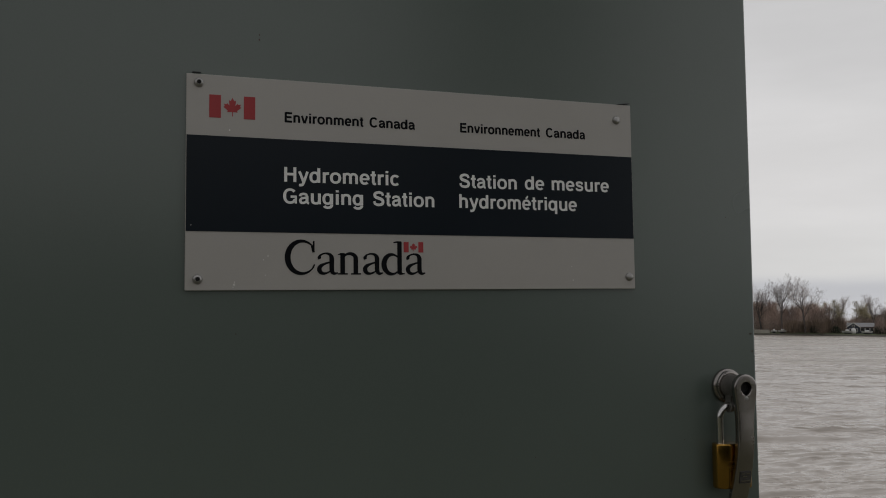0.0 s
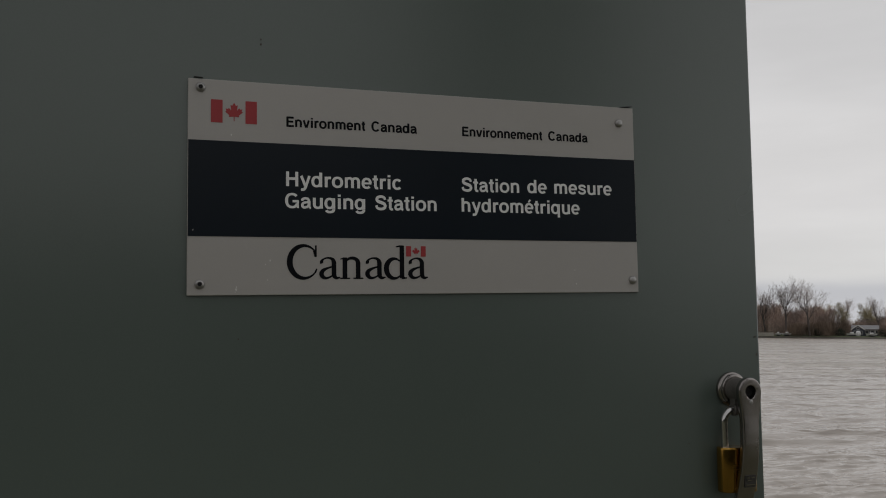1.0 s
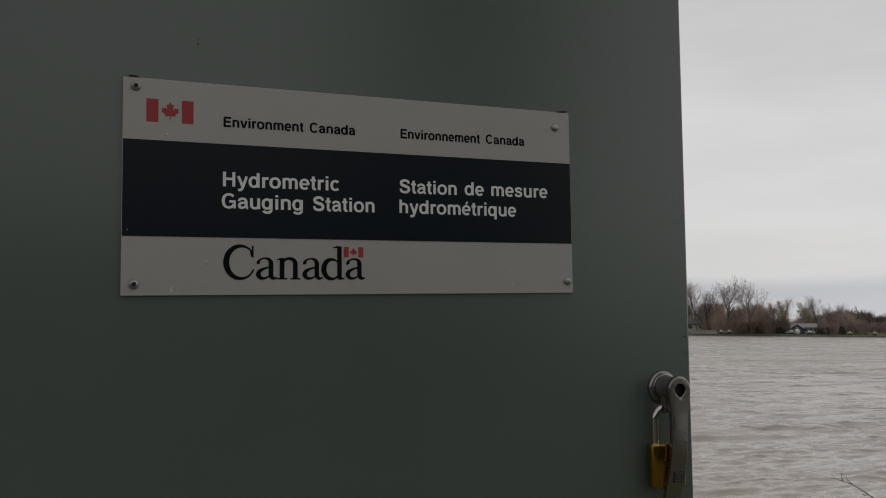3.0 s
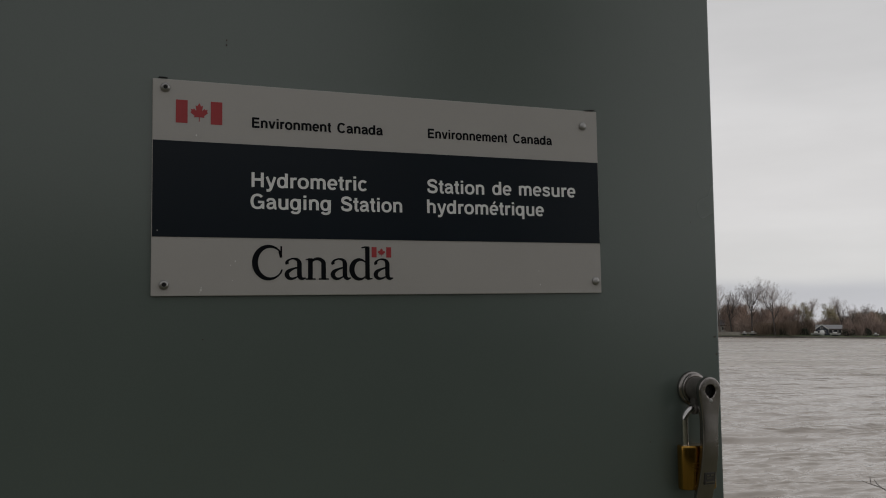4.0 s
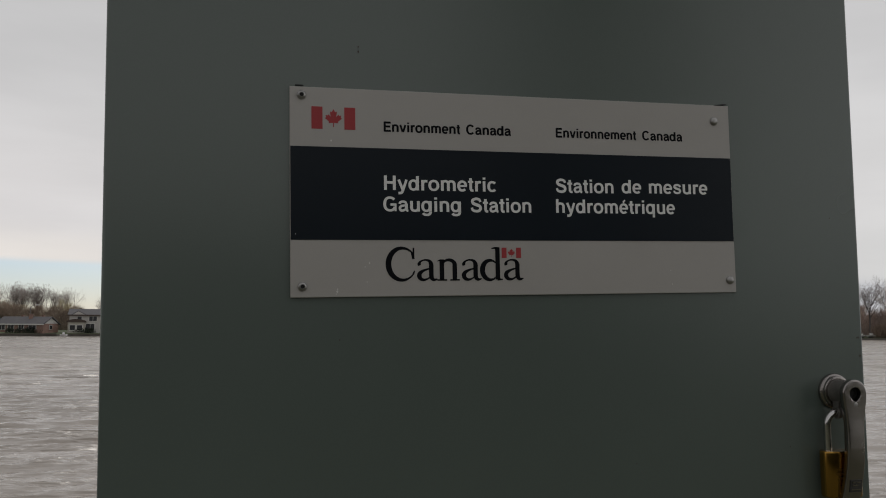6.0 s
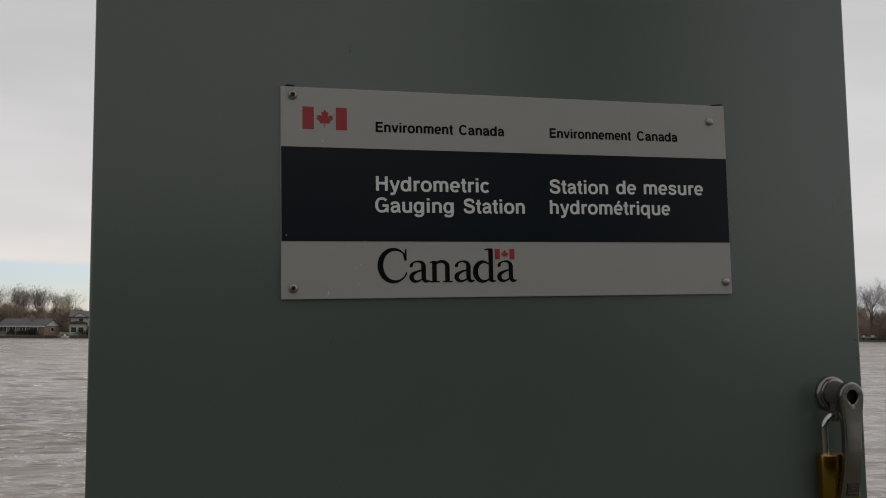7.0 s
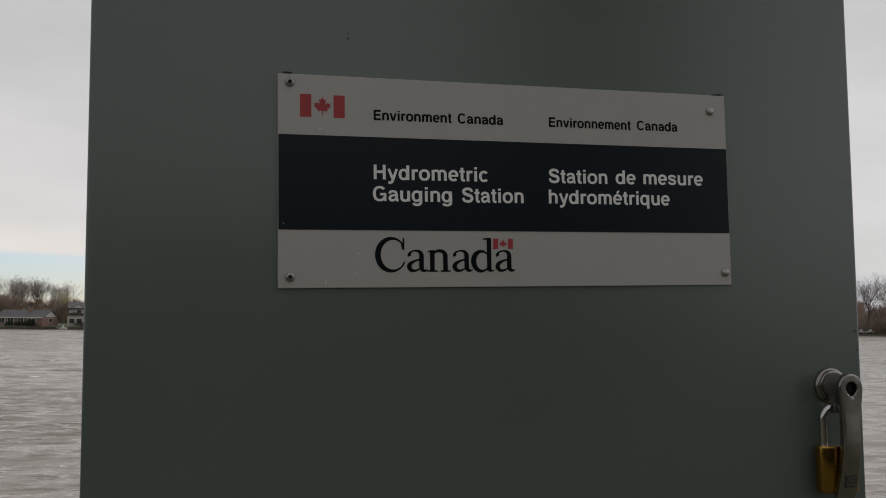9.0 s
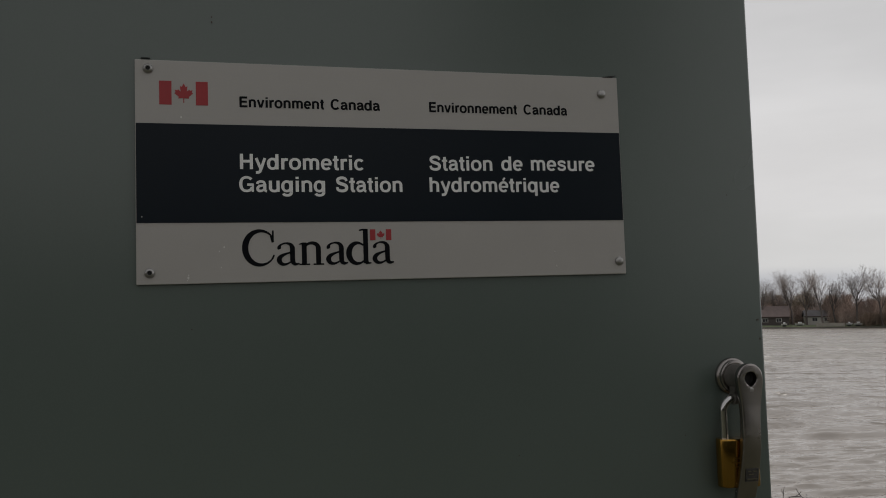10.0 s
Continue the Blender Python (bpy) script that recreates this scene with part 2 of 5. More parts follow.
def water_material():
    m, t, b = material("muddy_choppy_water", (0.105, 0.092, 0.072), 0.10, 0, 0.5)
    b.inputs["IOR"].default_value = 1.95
    co = t.nodes.new("ShaderNodeTexCoord").outputs["Object"]
    silt = noise_node(t, mapped(t, co, (0.02, 0.05, 1)), 1.0, 4, 0.6)
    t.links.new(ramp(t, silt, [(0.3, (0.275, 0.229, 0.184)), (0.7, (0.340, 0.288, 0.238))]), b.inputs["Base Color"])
    ripple = noise_node(t, mapped(t, co, (0.6, 2.5, 1), (0, 0, radians(-3))), 2.1, 6, 0.66, 0.4)
    small = noise_node(t, mapped(t, co, (0.7, 2.2, 1), (0, 0, radians(5))), 7.0, 4, 0.65)
    far = t.nodes.new("ShaderNodeVectorMath")
    far.operation = "LENGTH"
    t.links.new(co, far.inputs[0])
    away = math_node(t, "MULTIPLY", far.outputs["Value"], 1 / 200.0, True)
    reach = ramp(t, away, [(0.06, 0.0), (0.35, 1.0)])
    h = math_node(t, "ADD", math_node(t, "MULTIPLY", ripple, 0.015), math_node(t, "MULTIPLY", small, 0.0035))
    rough_patch = ramp(t, noise_node(t, mapped(t, co, (0.16, 0.50, 1), (0, 0, radians(-4))), 1.0, 4, 0.6), [(0.36, 0.25), (0.64, 1.60)])
    # short steep crests over flatter water: small ones near the shore, broken wave groups farther out
    for scale, turn, height, zone in (((1.1, 2.4), -3, 0.023, [(0.0, 1.0), (0.10, 0.8), (0.25, 0.0)]), ((0.50, 0.75), 4, 0.050, [(0.05, 0.25), (0.11, 1.0), (0.45, 0.3)]), ((0.24, 0.22), -5, 0.20, [(0.10, 0.0), (0.25, 1.0), (0.9, 0.7)]), ((0.10, 0.07), 3, 0.45, [(0.22, 0.0), (0.5, 1.0)])):
        n = noise_node(t, mapped(t, co, (*scale, 1), (0, 0, radians(turn))), 1.0, 2.5, 0.5, 0.3)
        off = math_node(t, "POWER", math_node(t, "ABSOLUTE", math_node(t, "MULTIPLY", math_node(t, "SUBTRACT", n, 0.5), 2.0)), 2.0)
        ridge = math_node(t, "POWER", math_node(t, "SUBTRACT", 1.0, off), 26.0)
        h = math_node(t, "ADD", h, math_node(t, "MULTIPLY", math_node(t, "MULTIPLY", ridge, math_node(t, "MULTIPLY", ramp(t, away, zone), rough_patch)), height))
    bn = t.nodes.new("ShaderNodeBump")
    bn.inputs["Strength"].default_value, bn.inputs["Distance"].default_value = 1.0, 1.0
    t.links.new(h, bn.inputs["Height"])
    t.links.new(bn.outputs[0], b.inputs["Normal"])
    # waves too small to model far out make the far water glossy, not mirror-like
    gust = noise_node(t, mapped(t, co, (0.035, 0.22, 1)), 1.0, 5, 0.65)
    near_r = ramp(t, gust, [(0.3, 0.07), (0.7, 0.13)])
    far_r = ramp(t, gust, [(0.38, 0.20), (0.62, 0.36)])
    t.links.new(mix_color(t, reach, near_r, far_r), b.inputs["Roughness"])
    return m


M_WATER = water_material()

# ------------------------------------------------------------------ mesh helpers


def link_mesh(name, bm, mats, parent=None, label="", smooth=False):
    me = bpy.data.meshes.new(name)
    if smooth:
        for f in bm.faces:
            f.smooth = True
    bm.to_mesh(me)
    bm.free()
    if smooth:
        me.set_sharp_from_angle(angle=radians(38))
    for mm in (mats if isinstance(mats, (list, tuple)) else (mats,)):
        me.materials.append(mm)
    ob = new(name, me)
    if parent is not None:
        ob.parent = parent
    if label:
        ob["label"] = label
    return ob


def part(name, bm, mats, parent, label="", smooth=False):
    return link_mesh(name, bm, mats, parent, label, smooth)


def thing(name, m, label, category, group="", kind=""):
    ob = new(name)
    ob.empty_display_size = 0.1
    ob.matrix_world = m
    return tagged(ob, label, category, group, kind)


def add_box(bm, x0, x1, y0, y1, z0, z1, mat=0):
    v = [bm.verts.new((x, y, z)) for z in (z0, z1) for x, y in ((x0, y0), (x1, y0), (x1, y1), (x0, y1))]
    for q in ((3, 2, 1, 0), (4, 5, 6, 7), (0, 1, 5, 4), (1, 2, 6, 5), (2, 3, 7, 6), (3, 0, 4, 7)):
        bm.faces.new([v[i] for i in q]).material_index = mat
    return v


def box(x0, x1, y0, y1, z0, z1, bevel=0.0, seg=2):
    bm = bmesh.new()
    add_box(bm, x0, x1, y0, y1, z0, z1)
    if bevel:
        bmesh.ops.bevel(bm, geom=bm.edges[:], offset=bevel, segments=seg, profile=0.5, affect="EDGES")
    return bm


def add_poly(bm, pts, y0, y1, mat=0):
    """A flat outline in x and z, given depth in y (y0 in front)."""
    a = [bm.verts.new((x, y0, z)) for x, z in pts]
    b = [bm.verts.new((x, y1, z)) for x, z in pts]
    n = len(pts)
    bm.faces.new(a).material_index = mat
    bm.faces.new(b[::-1]).material_index = mat
    for i in range(n):
        bm.faces.new((a[i], b[i], b[(i + 1) % n], a[(i + 1) % n])).material_index = mat


def add_lathe(bm, profile, axis="y", seg=40, center=(0, 0, 0)):
    """profile: (radius, along) pairs, turned about an axis through center."""
    rings = []
    for r, a in profile:
        ring = []
        for i in range(seg):
            c, s = math.cos(2 * math.pi * i / seg), math.sin(2 * math.pi * i / seg)
            p = (r * c, a, r * s) if axis == "y" else (r * c, r * s, a)
            ring.append(bm.verts.new((center[0] + p[0], center[1] + p[1], center[2] + p[2])))
        rings.append(ring)
    for a, b in zip(rings, rings[1:]):
        for i in range(seg):
            bm.faces.new((a[i], a[(i + 1) % seg], b[(i + 1) % seg], b[i]))
    bm.faces.new(rings[0][::-1])
    bm.faces.new(rings[-1])
    bmesh.ops.recalc_face_normals(bm, faces=bm.faces[:])


def add_tube(bm, pts, radii, seg=6, cap=True):
    """A tube along pts; the ring's frame is carried from point to point."""
    rings, u = [], None
    n = len(pts)
    for i, p in enumerate(pts):
        d = (pts[min(i + 1, n - 1)] - pts[max(i - 1, 0)]).normalized()
        if u is None:
            u = d.cross(Vector((0, 1, 0)) if abs(d.y) < 0.8 else Vector((1, 0, 0)))
        u = (u - d * u.dot(d)).normalized()
        w = d.cross(u)
        rings.append([bm.verts.new(p + radii[i] * (math.cos(2 * math.pi * k / seg) * u + math.sin(2 * math.pi * k / seg) * w)) for k in range(seg)])
    for r0, r1 in zip(rings, rings[1:]):
        for k in range(seg):
            bm.faces.new((r0[k], r0[(k + 1) % seg], r1[(k + 1) % seg], r1[k]))
    if cap:
        bm.faces.new(rings[0][::-1])
        bm.faces.new(rings[-1])


# ------------------------------------------------------------------ ground, water, far bank


def shore(az):
    """Distance of the far waterline by the azimuth in degrees (0 is +y, positive towards +x)."""
    return float(np.interp(az, [-80, -30, -13, -7, 0, 20, 36, 46, 55, 80], [300, 240, 232, 234, 245, 275, 292, 298, 310, 420]))


def polar(az, dist, z=0.0):
    return Vector((dist * math.sin(radians(az)), dist * math.cos(radians(az)), z))


def build_water():
    az = np.radians(np.concatenate([np.linspace(-66, -24.5, 30), np.linspace(-24, -3, 330), np.linspace(-2.5, 23.5, 40), np.linspace(24, 56, 480), np.linspace(56.5, 80, 20)]))
    dip = np.radians(np.concatenate([np.linspace(26, 13.5, 70), np.linspace(13.4, 0.30, 430), np.linspace(0.28, 0.05, 6)]))
    r = 2.5 / np.tan(dip)
    rr, aa = np.meshgrid(r, az, indexing="ij")
    x, y = rr * np.sin(aa), rr * np.cos(aa)
    step = np.gradient(r)[:, None]
    z = np.zeros_like(x)
    rng = np.random.default_rng(7)
    patch = 0.75 + 0.5 * np.sin(x * 0.11 + 1.3 * np.sin(y * 0.05)) * np.sin(y * 0.07 + 0.6)
    # many low wave trains: long crests, steep faces towards the near shore, gentle backs
    for count, short, long, spread, size in ((80, 0.16, 0.75, 8, 0.0036), (48, 0.75, 3.2, 10, 0.0056)):
        reach = 1.0 if short < 0.5 else np.clip((rr - 8) / 18, 0.30, 1)
        for k in range(count):
            lam = short * (long / short) ** rng.random()
            head = math.radians(rng.normal(-86, spread))
            kx, ky = 2 * math.pi / lam * math.cos(head), 2 * math.pi / lam * math.sin(head)
            ph = kx * x + ky * y + rng.random() * 6.28 + 1.3 * np.sin(1.0 / lam * x + 0.35 * y + k)
            fade = np.clip((lam / (2.4 * step) - 0.6) / 0.8, 0, 1)
            ph = ph - 0.75 * np.sin(ph)
            group = 0.3 + 1.4 * np.clip(0.5 + 0.5 * np.sin(1.1 / lam * x + 2.2 * k) * np.sin(0.8 / lam * y + 1.7 * k + 0.05 * x), 0, 1)
            z += size * lam * (2 * (0.5 + 0.5 * np.sin(ph)) ** 1.7 - 0.87) * fade * patch * group * reach
    z += WATER_Z - z.mean()
    n0, n1 = x.shape
    verts = np.stack([x, y, z], -1).reshape(-1, 3)
    i = np.arange(n0 * n1).reshape(n0, n1)
    faces = np.stack([i[:-1, :-1], i[:-1, 1:], i[1:, 1:], i[1:, :-1]], -1).reshape(-1, 4)
    me = bpy.data.meshes.new("water")
    me.vertices.add(len(verts))
    me.vertices.foreach_set("co", verts.ravel())
    me.loops.add(faces.size)
    me.loops.foreach_set("vertex_index", faces.ravel().astype(np.int32))
    me.polygons.add(len(faces))
    me.polygons.foreach_set("loop_start", np.arange(0, faces.size, 4, dtype=np.int32))
    me.polygons.foreach_set("use_smooth", np.ones(len(faces), dtype=bool))
    me.update(calc_edges=True)
    me.validate()
    me.flip_normals()
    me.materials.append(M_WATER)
    tagged(new("water", me), "wide choppy grey-brown river under an overcast sky", "river", kind="structure")


build_water()


def build_near_ground():
    bm = bmesh.new()
    xs = [-3000, -600, -120, -60, -30] + [-20 + 1.0 * i for i in range(41)] + [30, 60, 120, 600, 3000]
    ys = [-3000, -600, -150, -60, -30, -20, -14, -10] + [-8 + 0.5 * i for i in range(24)] + [4.0, 4.6, 5.2, 6.0, 7.0]
    ys = sorted(set(ys))
    grid = []
    for yy in ys:
        row = []
        for xx in xs:
            zz = 0.0 if yy < 3.6 else -0.55 * (yy - 3.6) ** 1.15
            if -25 < xx < 25 and -12 < yy:
                zz += 0.04 * noise.noise(Vector((xx * 0.6, yy * 0.6, 0))) * (1.0 if abs(xx - 0.3) > 1.5 or yy < -2 or yy > 2 else 0.0)
            row.append(bm.verts.new((xx, yy, zz)))
        grid.append(row)
    for a, b in zip(grid, grid[1:]):
        for j in range(len(xs) - 1):
            bm.faces.new((a[j], a[j + 1], b[j + 1], b[j]))
    tagged(link_mesh("ground", bm, M_GRASS, smooth=True), "grassy near river bank sloping down to the water", "ground", kind="structure")


build_near_ground()


def build_far_bank():
    bm = bmesh.new()
    rows = []
    for az in np.arange(-66, 80.1, 1.0):
        d = shore(az) + 0.9 * noise.noise(Vector((az * 0.9, 3, 0)))
        prof = [(d - 1.5, WATER_Z - 0.6), (d, WATER_Z + 0.12), (d + 0.8, WATER_Z + 0.55), (d + 4, WATER_Z + 0.85), (d + 18, WATER_Z + 1.3), (d + 60, WATER_Z + 2.0), (d + 600, WATER_Z + 3), (4300, WATER_Z + 3)]
        rows.append([bm.verts.new(polar(az, r, z)) for r, z in prof])
    for a, b in zip(rows, rows[1:]):
        for j in range(len(a) - 1):
            f = bm.faces.new((a[j], b[j], b[j + 1], a[j + 1]))
            f.material_index = 1 if j < 2 else 0
    tagged(link_mesh("far_bank", bm, [M_LAND, M_RUBBLE], smooth=True), "low grassy far bank edged with dark stones", "river bank", kind="structure")


build_far_bank()

# ------------------------------------------------------------------ the shelter with its door

SHELTER = Matrix.Translation((0, 0, 1.535)) @ pose(0, 0, 0, 0.388, -1.181, -0.004)
X_LEFT, X_RIGHT = -0.1953, 0.7349
BASE = Vector((0.27, 0.45, -1.53))      # foot of the shelter in the door's own frame
TOP = 0.62


def at_base(ob):
    ob.location = -BASE
    return ob


shelter = thing("gauging_shelter", SHELTER @ Matrix.Translation(BASE), "grey-green painted sheet-metal river gauging shelter, slightly leaning", "equipment shelter")

# door skin: one folded sheet with rolled edges, standing proud of the body
bm = box(X_LEFT, X_RIGHT, 0.0, 0.034, -1.42, 0.56, 0.0035, 3)
door = at_base(part("door", bm, M_DOOR, shelter, "closed grey-green painted steel door", smooth=False))
for f in door.data.polygons:
    f.use_smooth = f.area < 0.02
bm = box(X_LEFT + 0.012, X_RIGHT - 0.012, 0.034, 0.046, -1.41, 0.55)
at_base(part("door_seal", bm, M_SEAL, shelter))
bm = box(X_LEFT + 0.004, X_RIGHT - 0.004, 0.046, 0.90, -1.47, TOP - 0.03, 0.004, 2)
at_base(part("body", bm, M_BODY, shelter))
bm = bmesh.new()
add_box(bm, X_LEFT - 0.05, X_RIGHT + 0.05, -0.06, 0.96, TOP - 0.03, TOP)
for v in bm.verts:
    if v.co.z > TOP - 0.01:
        v.co.z += 0.05 * (1 - (v.co.y + 0.06) / 1.02)
bmesh.ops.bevel(bm, geom=bm.edges[:], offset=0.004, segments=2, affect="EDGES")
at_base(part("roof", bm, M_BODY, shelter))
bm = box(X_LEFT - 0.03, X_RIGHT + 0.03, 0.02, 0.93, -1.56, -1.47, 0.006, 2)
at_base(part("plinth", bm, M_CONCRETE, shelter))
# hinge knuckles along the door's hidden-side edge
for hz in (0.138, 0.066, -0.067, -0.160):
    bm = bmesh.new()
    add_lathe(bm, [(0.0018, hz - 0.006), (0.0026, hz - 0.005), (0.0026, hz + 0.005), (0.0018, hz + 0.006)], "z", 12, (X_LEFT + 0.0013, 0.012, 0))
    at_base(part("hinge_pin", bm, M_BODY, shelter, smooth=True))
# small rust chips and screw dimples on the door
chips = [(0.7290, -0.0785, 0.0010), (0.7275, -0.0552, 0.0008), (0.7255, -0.0555, 0.0006), (0.0768, 0.2877, 0.0011), (0.0768, 0.2822, 0.0013), (0.055, -0.047, 0.0008), (0.62, -0.19, 0.0008), (0.41, -0.2, 0.0007), (-0.12, -0.21, 0.0008), (0.693, 0.10, 0.0008)]
for cx, cz, cr in chips:
    cr *= 1.0 if cx > 0.72 else 0.7
    bm = bmesh.new()
    ring = [(cx + cr * (0.8 + 0.4 * random.random()) * math.cos(a), cz + 1.5 * cr * (0.7 + 0.5 * random.random()) * math.sin(a)) for a in np.linspace(0, 2 * math.pi, 9)[:-1]]
    add_poly(bm, ring[::-1], -0.0004, 0.001)
    at_base(part("paint_chip", bm, M_RUST, shelter))

# lever handle: a rose on the door with barrel, lever and maker's plate
HX, HZ = 0.6855, -0.1225
bm = bmesh.new()
add_lathe(bm, [(0.0214, 0.001), (0.0224, -0.0012), (0.0226, -0.0034), (0.0218, -0.0058), (0.0204, -0.0070), (0.0196, -0.0072), (0.0190, -0.0094), (0.0176, -0.0102), (0.0160, -0.0100)], "y", 64, (HX, 0, HZ))
handle = at_base(part("door_handle", bm, M_STEEL, shelter, "worn satin metal lever handle hanging straight down", smooth=True))


def sub(name, bm, mats, smooth=False, label=""):
    return part(name, bm, mats, handle, label, smooth)


bm = bmesh.new()
add_lathe(bm, [(0.0152, -0.0090), (0.0152, -0.0200), (0.0150, -0.0300), (0.0152, -0.0336)], "y", 48, (HX, 0, HZ))
sub("barrel", bm, M_BOSS, True)
# the lug below the barrel, with a bore for the lock
bm = bmesh.new()
LUG = (HX - 0.0085, -0.0180, HZ - 0.0245)
ring_loops = []
for r, dx in ((0.0080, -0.0024), (0.0080, 0.0024), (0.0049, 0.0024), (0.0049, -0.0024)):
    ring_loops.append([bm.verts.new((LUG[0] + dx, LUG[1] + r * math.cos(2 * math.pi * k / 28), LUG[2] + r * math.sin(2 * math.pi * k / 28))) for k in range(28)])
ring_loops.append(ring_loops[0])
for r0, r1 in zip(ring_loops, ring_loops[1:]):
    for k in range(28):
        bm.faces.new((r0[k], r0[(k + 1) % 28], r1[(k + 1) % 28], r1[k]))
add_box(bm, LUG[0] - 0.0020, LUG[0] + 0.0020, LUG[1] - 0.0055, LUG[1] + 0.0055, LUG[2] + 0.0070, HZ - 0.006)
bmesh.ops.recalc_face_normals(bm, faces=bm.faces[:])
sub("lug", bm, M_BOSS, True)


def smooth_at(z, table):
    """Values of a table of rows (z, ...) at height z, eased from row to row."""
    zs = [row[0] for row in table]
    return [float(np.interp(z, zs, [row[k] for row in table])) for k in range(1, len(table[0]))]


def lever_mesh():
    """One casting: a round eye running into a bowed arm that widens again to its end."""
    eye = 0.0170
    # height below the eye, centre x, front y, half width, thickness
    table = [(-0.1400, -0.0070, -0.0318, 0.0128, 0.0085), (-0.131, -0.0064, -0.0338, 0.0128, 0.0088), (-0.118, -0.0052, -0.0370, 0.0126, 0.0092), (-0.100, -0.0040, -0.0402, 0.0122, 0.0098), (-0.083, -0.0026, -0.0421, 0.0120, 0.0100), (-0.067, -0.0020, -0.0427, 0.0118, 0.0100),
             (-0.053, -0.0016, -0.0424, 0.0118, 0.0097), (-0.041, -0.0010, -0.0419, 0.0122, 0.0094), (-0.031, -0.0005, -0.0415, 0.0130, 0.0092), (-0.022, -0.0002, -0.0413, 0.0142, 0.0091), (-0.013, 0.0, -0.0412, 0.0157, 0.0090), (-0.005, 0.0, -0.0412, 0.0168, 0.0090), (0.0, 0.0, -0.0412, eye, 0.0090), (0.02, 0.0, -0.0412, eye, 0.0090)]
    levels = list(np.linspace(-0.1400, -0.1385, 4)) + list(np.linspace(-0.136, 0.0, 46)) + [eye * math.sin(a) for a in np.linspace(0.08, math.pi / 2 - 0.05, 22)]
    c = 0.0024
    bm = bmesh.new()
    rings = []
    for z in levels:
        dx, fy, hw, th = smooth_at(z, table)
        if z > 0:
            hw = math.sqrt(max(eye * eye - z * z, 1e-8))
        edge = min(eye - z if z > 0 else 1.0, z + 0.1402)
        back = c * (1 - math.sqrt(max(0.0, 1 - (1 - min(edge / c, 1.0)) ** 2)))
        r = min(c, hw * 0.8)
        fy += back
        prof = [(-hw, fy + th - r)]
        prof += [(-hw + r * (1 - math.cos(a)), fy + r * (1 - math.sin(a))) for a in np.linspace(0.0, math.pi / 2, 5)]
        prof += [(hw * q, fy - 0.0003 * (1 - q * q)) for q in (-0.4, 0.0, 0.4)]
        prof += [(hw - r * (1 - math.cos(a)), fy + r * (1 - math.sin(a))) for a in np.linspace(math.pi / 2, 0.0, 5)]
        prof += [(hw, fy + th - r), (hw - r * 0.6, fy + th - back), (-hw + r * 0.6, fy + th - back)]
        rings.append([bm.verts.new((HX + dx + px, py, HZ + z)) for px, py in prof])
    n = len(rings[0])
    for a, b in zip(rings, rings[1:]):
        for i in range(n):
            bm.faces.new((a[i], a[(i + 1) % n], b[(i + 1) % n], b[i]))
    bm.faces.new(rings[0][::-1])
    bm.faces.new(rings[-1])
    bmesh.ops.recalc_face_normals(bm, faces=bm.faces[:])
    # the bore: round above, drawn to a blunt point below, opening slightly to the front
    cut = bmesh.new()
    loops = []
    for y, k in ((-0.046, 1.30), (-0.0406, 1.02), (-0.028, 0.97)):
        row = []
        for i in range(48):
            a = 2 * math.pi * i / 48
            px, pz = 0.0078 * math.cos(a), 0.0078 * math.sin(a) - 0.0006
            if pz < -0.003:
                f = (-0.003 - pz) / 0.0054
                px, pz = px * (1 - 0.30 * f), pz - 0.0014 * f
            row.append(cut.verts.new((HX + px * k, y, HZ + pz * k)))
        loops.append(row)
    for a, b in zip(loops, loops[1:]):
        for i in range(48):
            cut.faces.new((a[i], a[(i + 1) % 48], b[(i + 1) % 48], b[i]))
    cut.faces.new(loops[0])
    cut.faces.new(loops[-1][::-1])
    bmesh.ops.recalc_face_normals(cut, faces=cut.faces[:])
    obs = []
    for b in (bm, cut):
        me = bpy.data.meshes.new("blank")
        b.to_mesh(me)
        b.free()
        ob = bpy.data.objects.new("blank", me)
        scene.collection.objects.link(ob)
        obs.append(ob)
    mod = obs[0].modifiers.new("bore", "BOOLEAN")
    mod.operation, mod.object, mod.solver = "DIFFERENCE", obs[1], "EXACT"
    bpy.context.view_layer.update()
    me = bpy.data.meshes.new_from_object(obs[0].evaluated_get(bpy.context.evaluated_depsgraph_get()))
    out = bmesh.new()
    out.from_mesh(me)
    for ob in obs:
        blank = ob.data
        bpy.data.objects.remove(ob)
        bpy.data.meshes.remove(blank)
    bpy.data.meshes.remove(me)
    return out


lever = sub("lever", lever_mesh(), M_STEEL, True)
lever.modifiers.new("even_faces", "WEIGHTED_NORMAL").weight = 80
# near-black disc painting the shade inside the lever's bore
bm = bmesh.new()
add_lathe(bm, [(0.0085, -0.0335), (0.0085, -0.0345), (0.0050, -0.0350), (0.0046, -0.0338)], "y", 32, (HX, 0, HZ))
sub("recess_shade", bm, M_DARK, True)
# a raised disc of paler metal at the notch under the bore
bm = bmesh.new()
add_lathe(bm, [(0.0030, -0.0405), (0.0028, -0.0416), (0.0014, -0.0419)], "y", 20, (HX, 0, HZ - 0.0136))
sub("pale_notch", bm, M_RIVET, True)
# maker's plate near the lever's end: a square with bars, lying on the slope of the arm
def on_slope(bm):
    for v in bm.verts:
        v.co.x += 0.0028
        v.co.y += 0.0027 - 0.167 * (v.co.z - (HZ - 0.112))


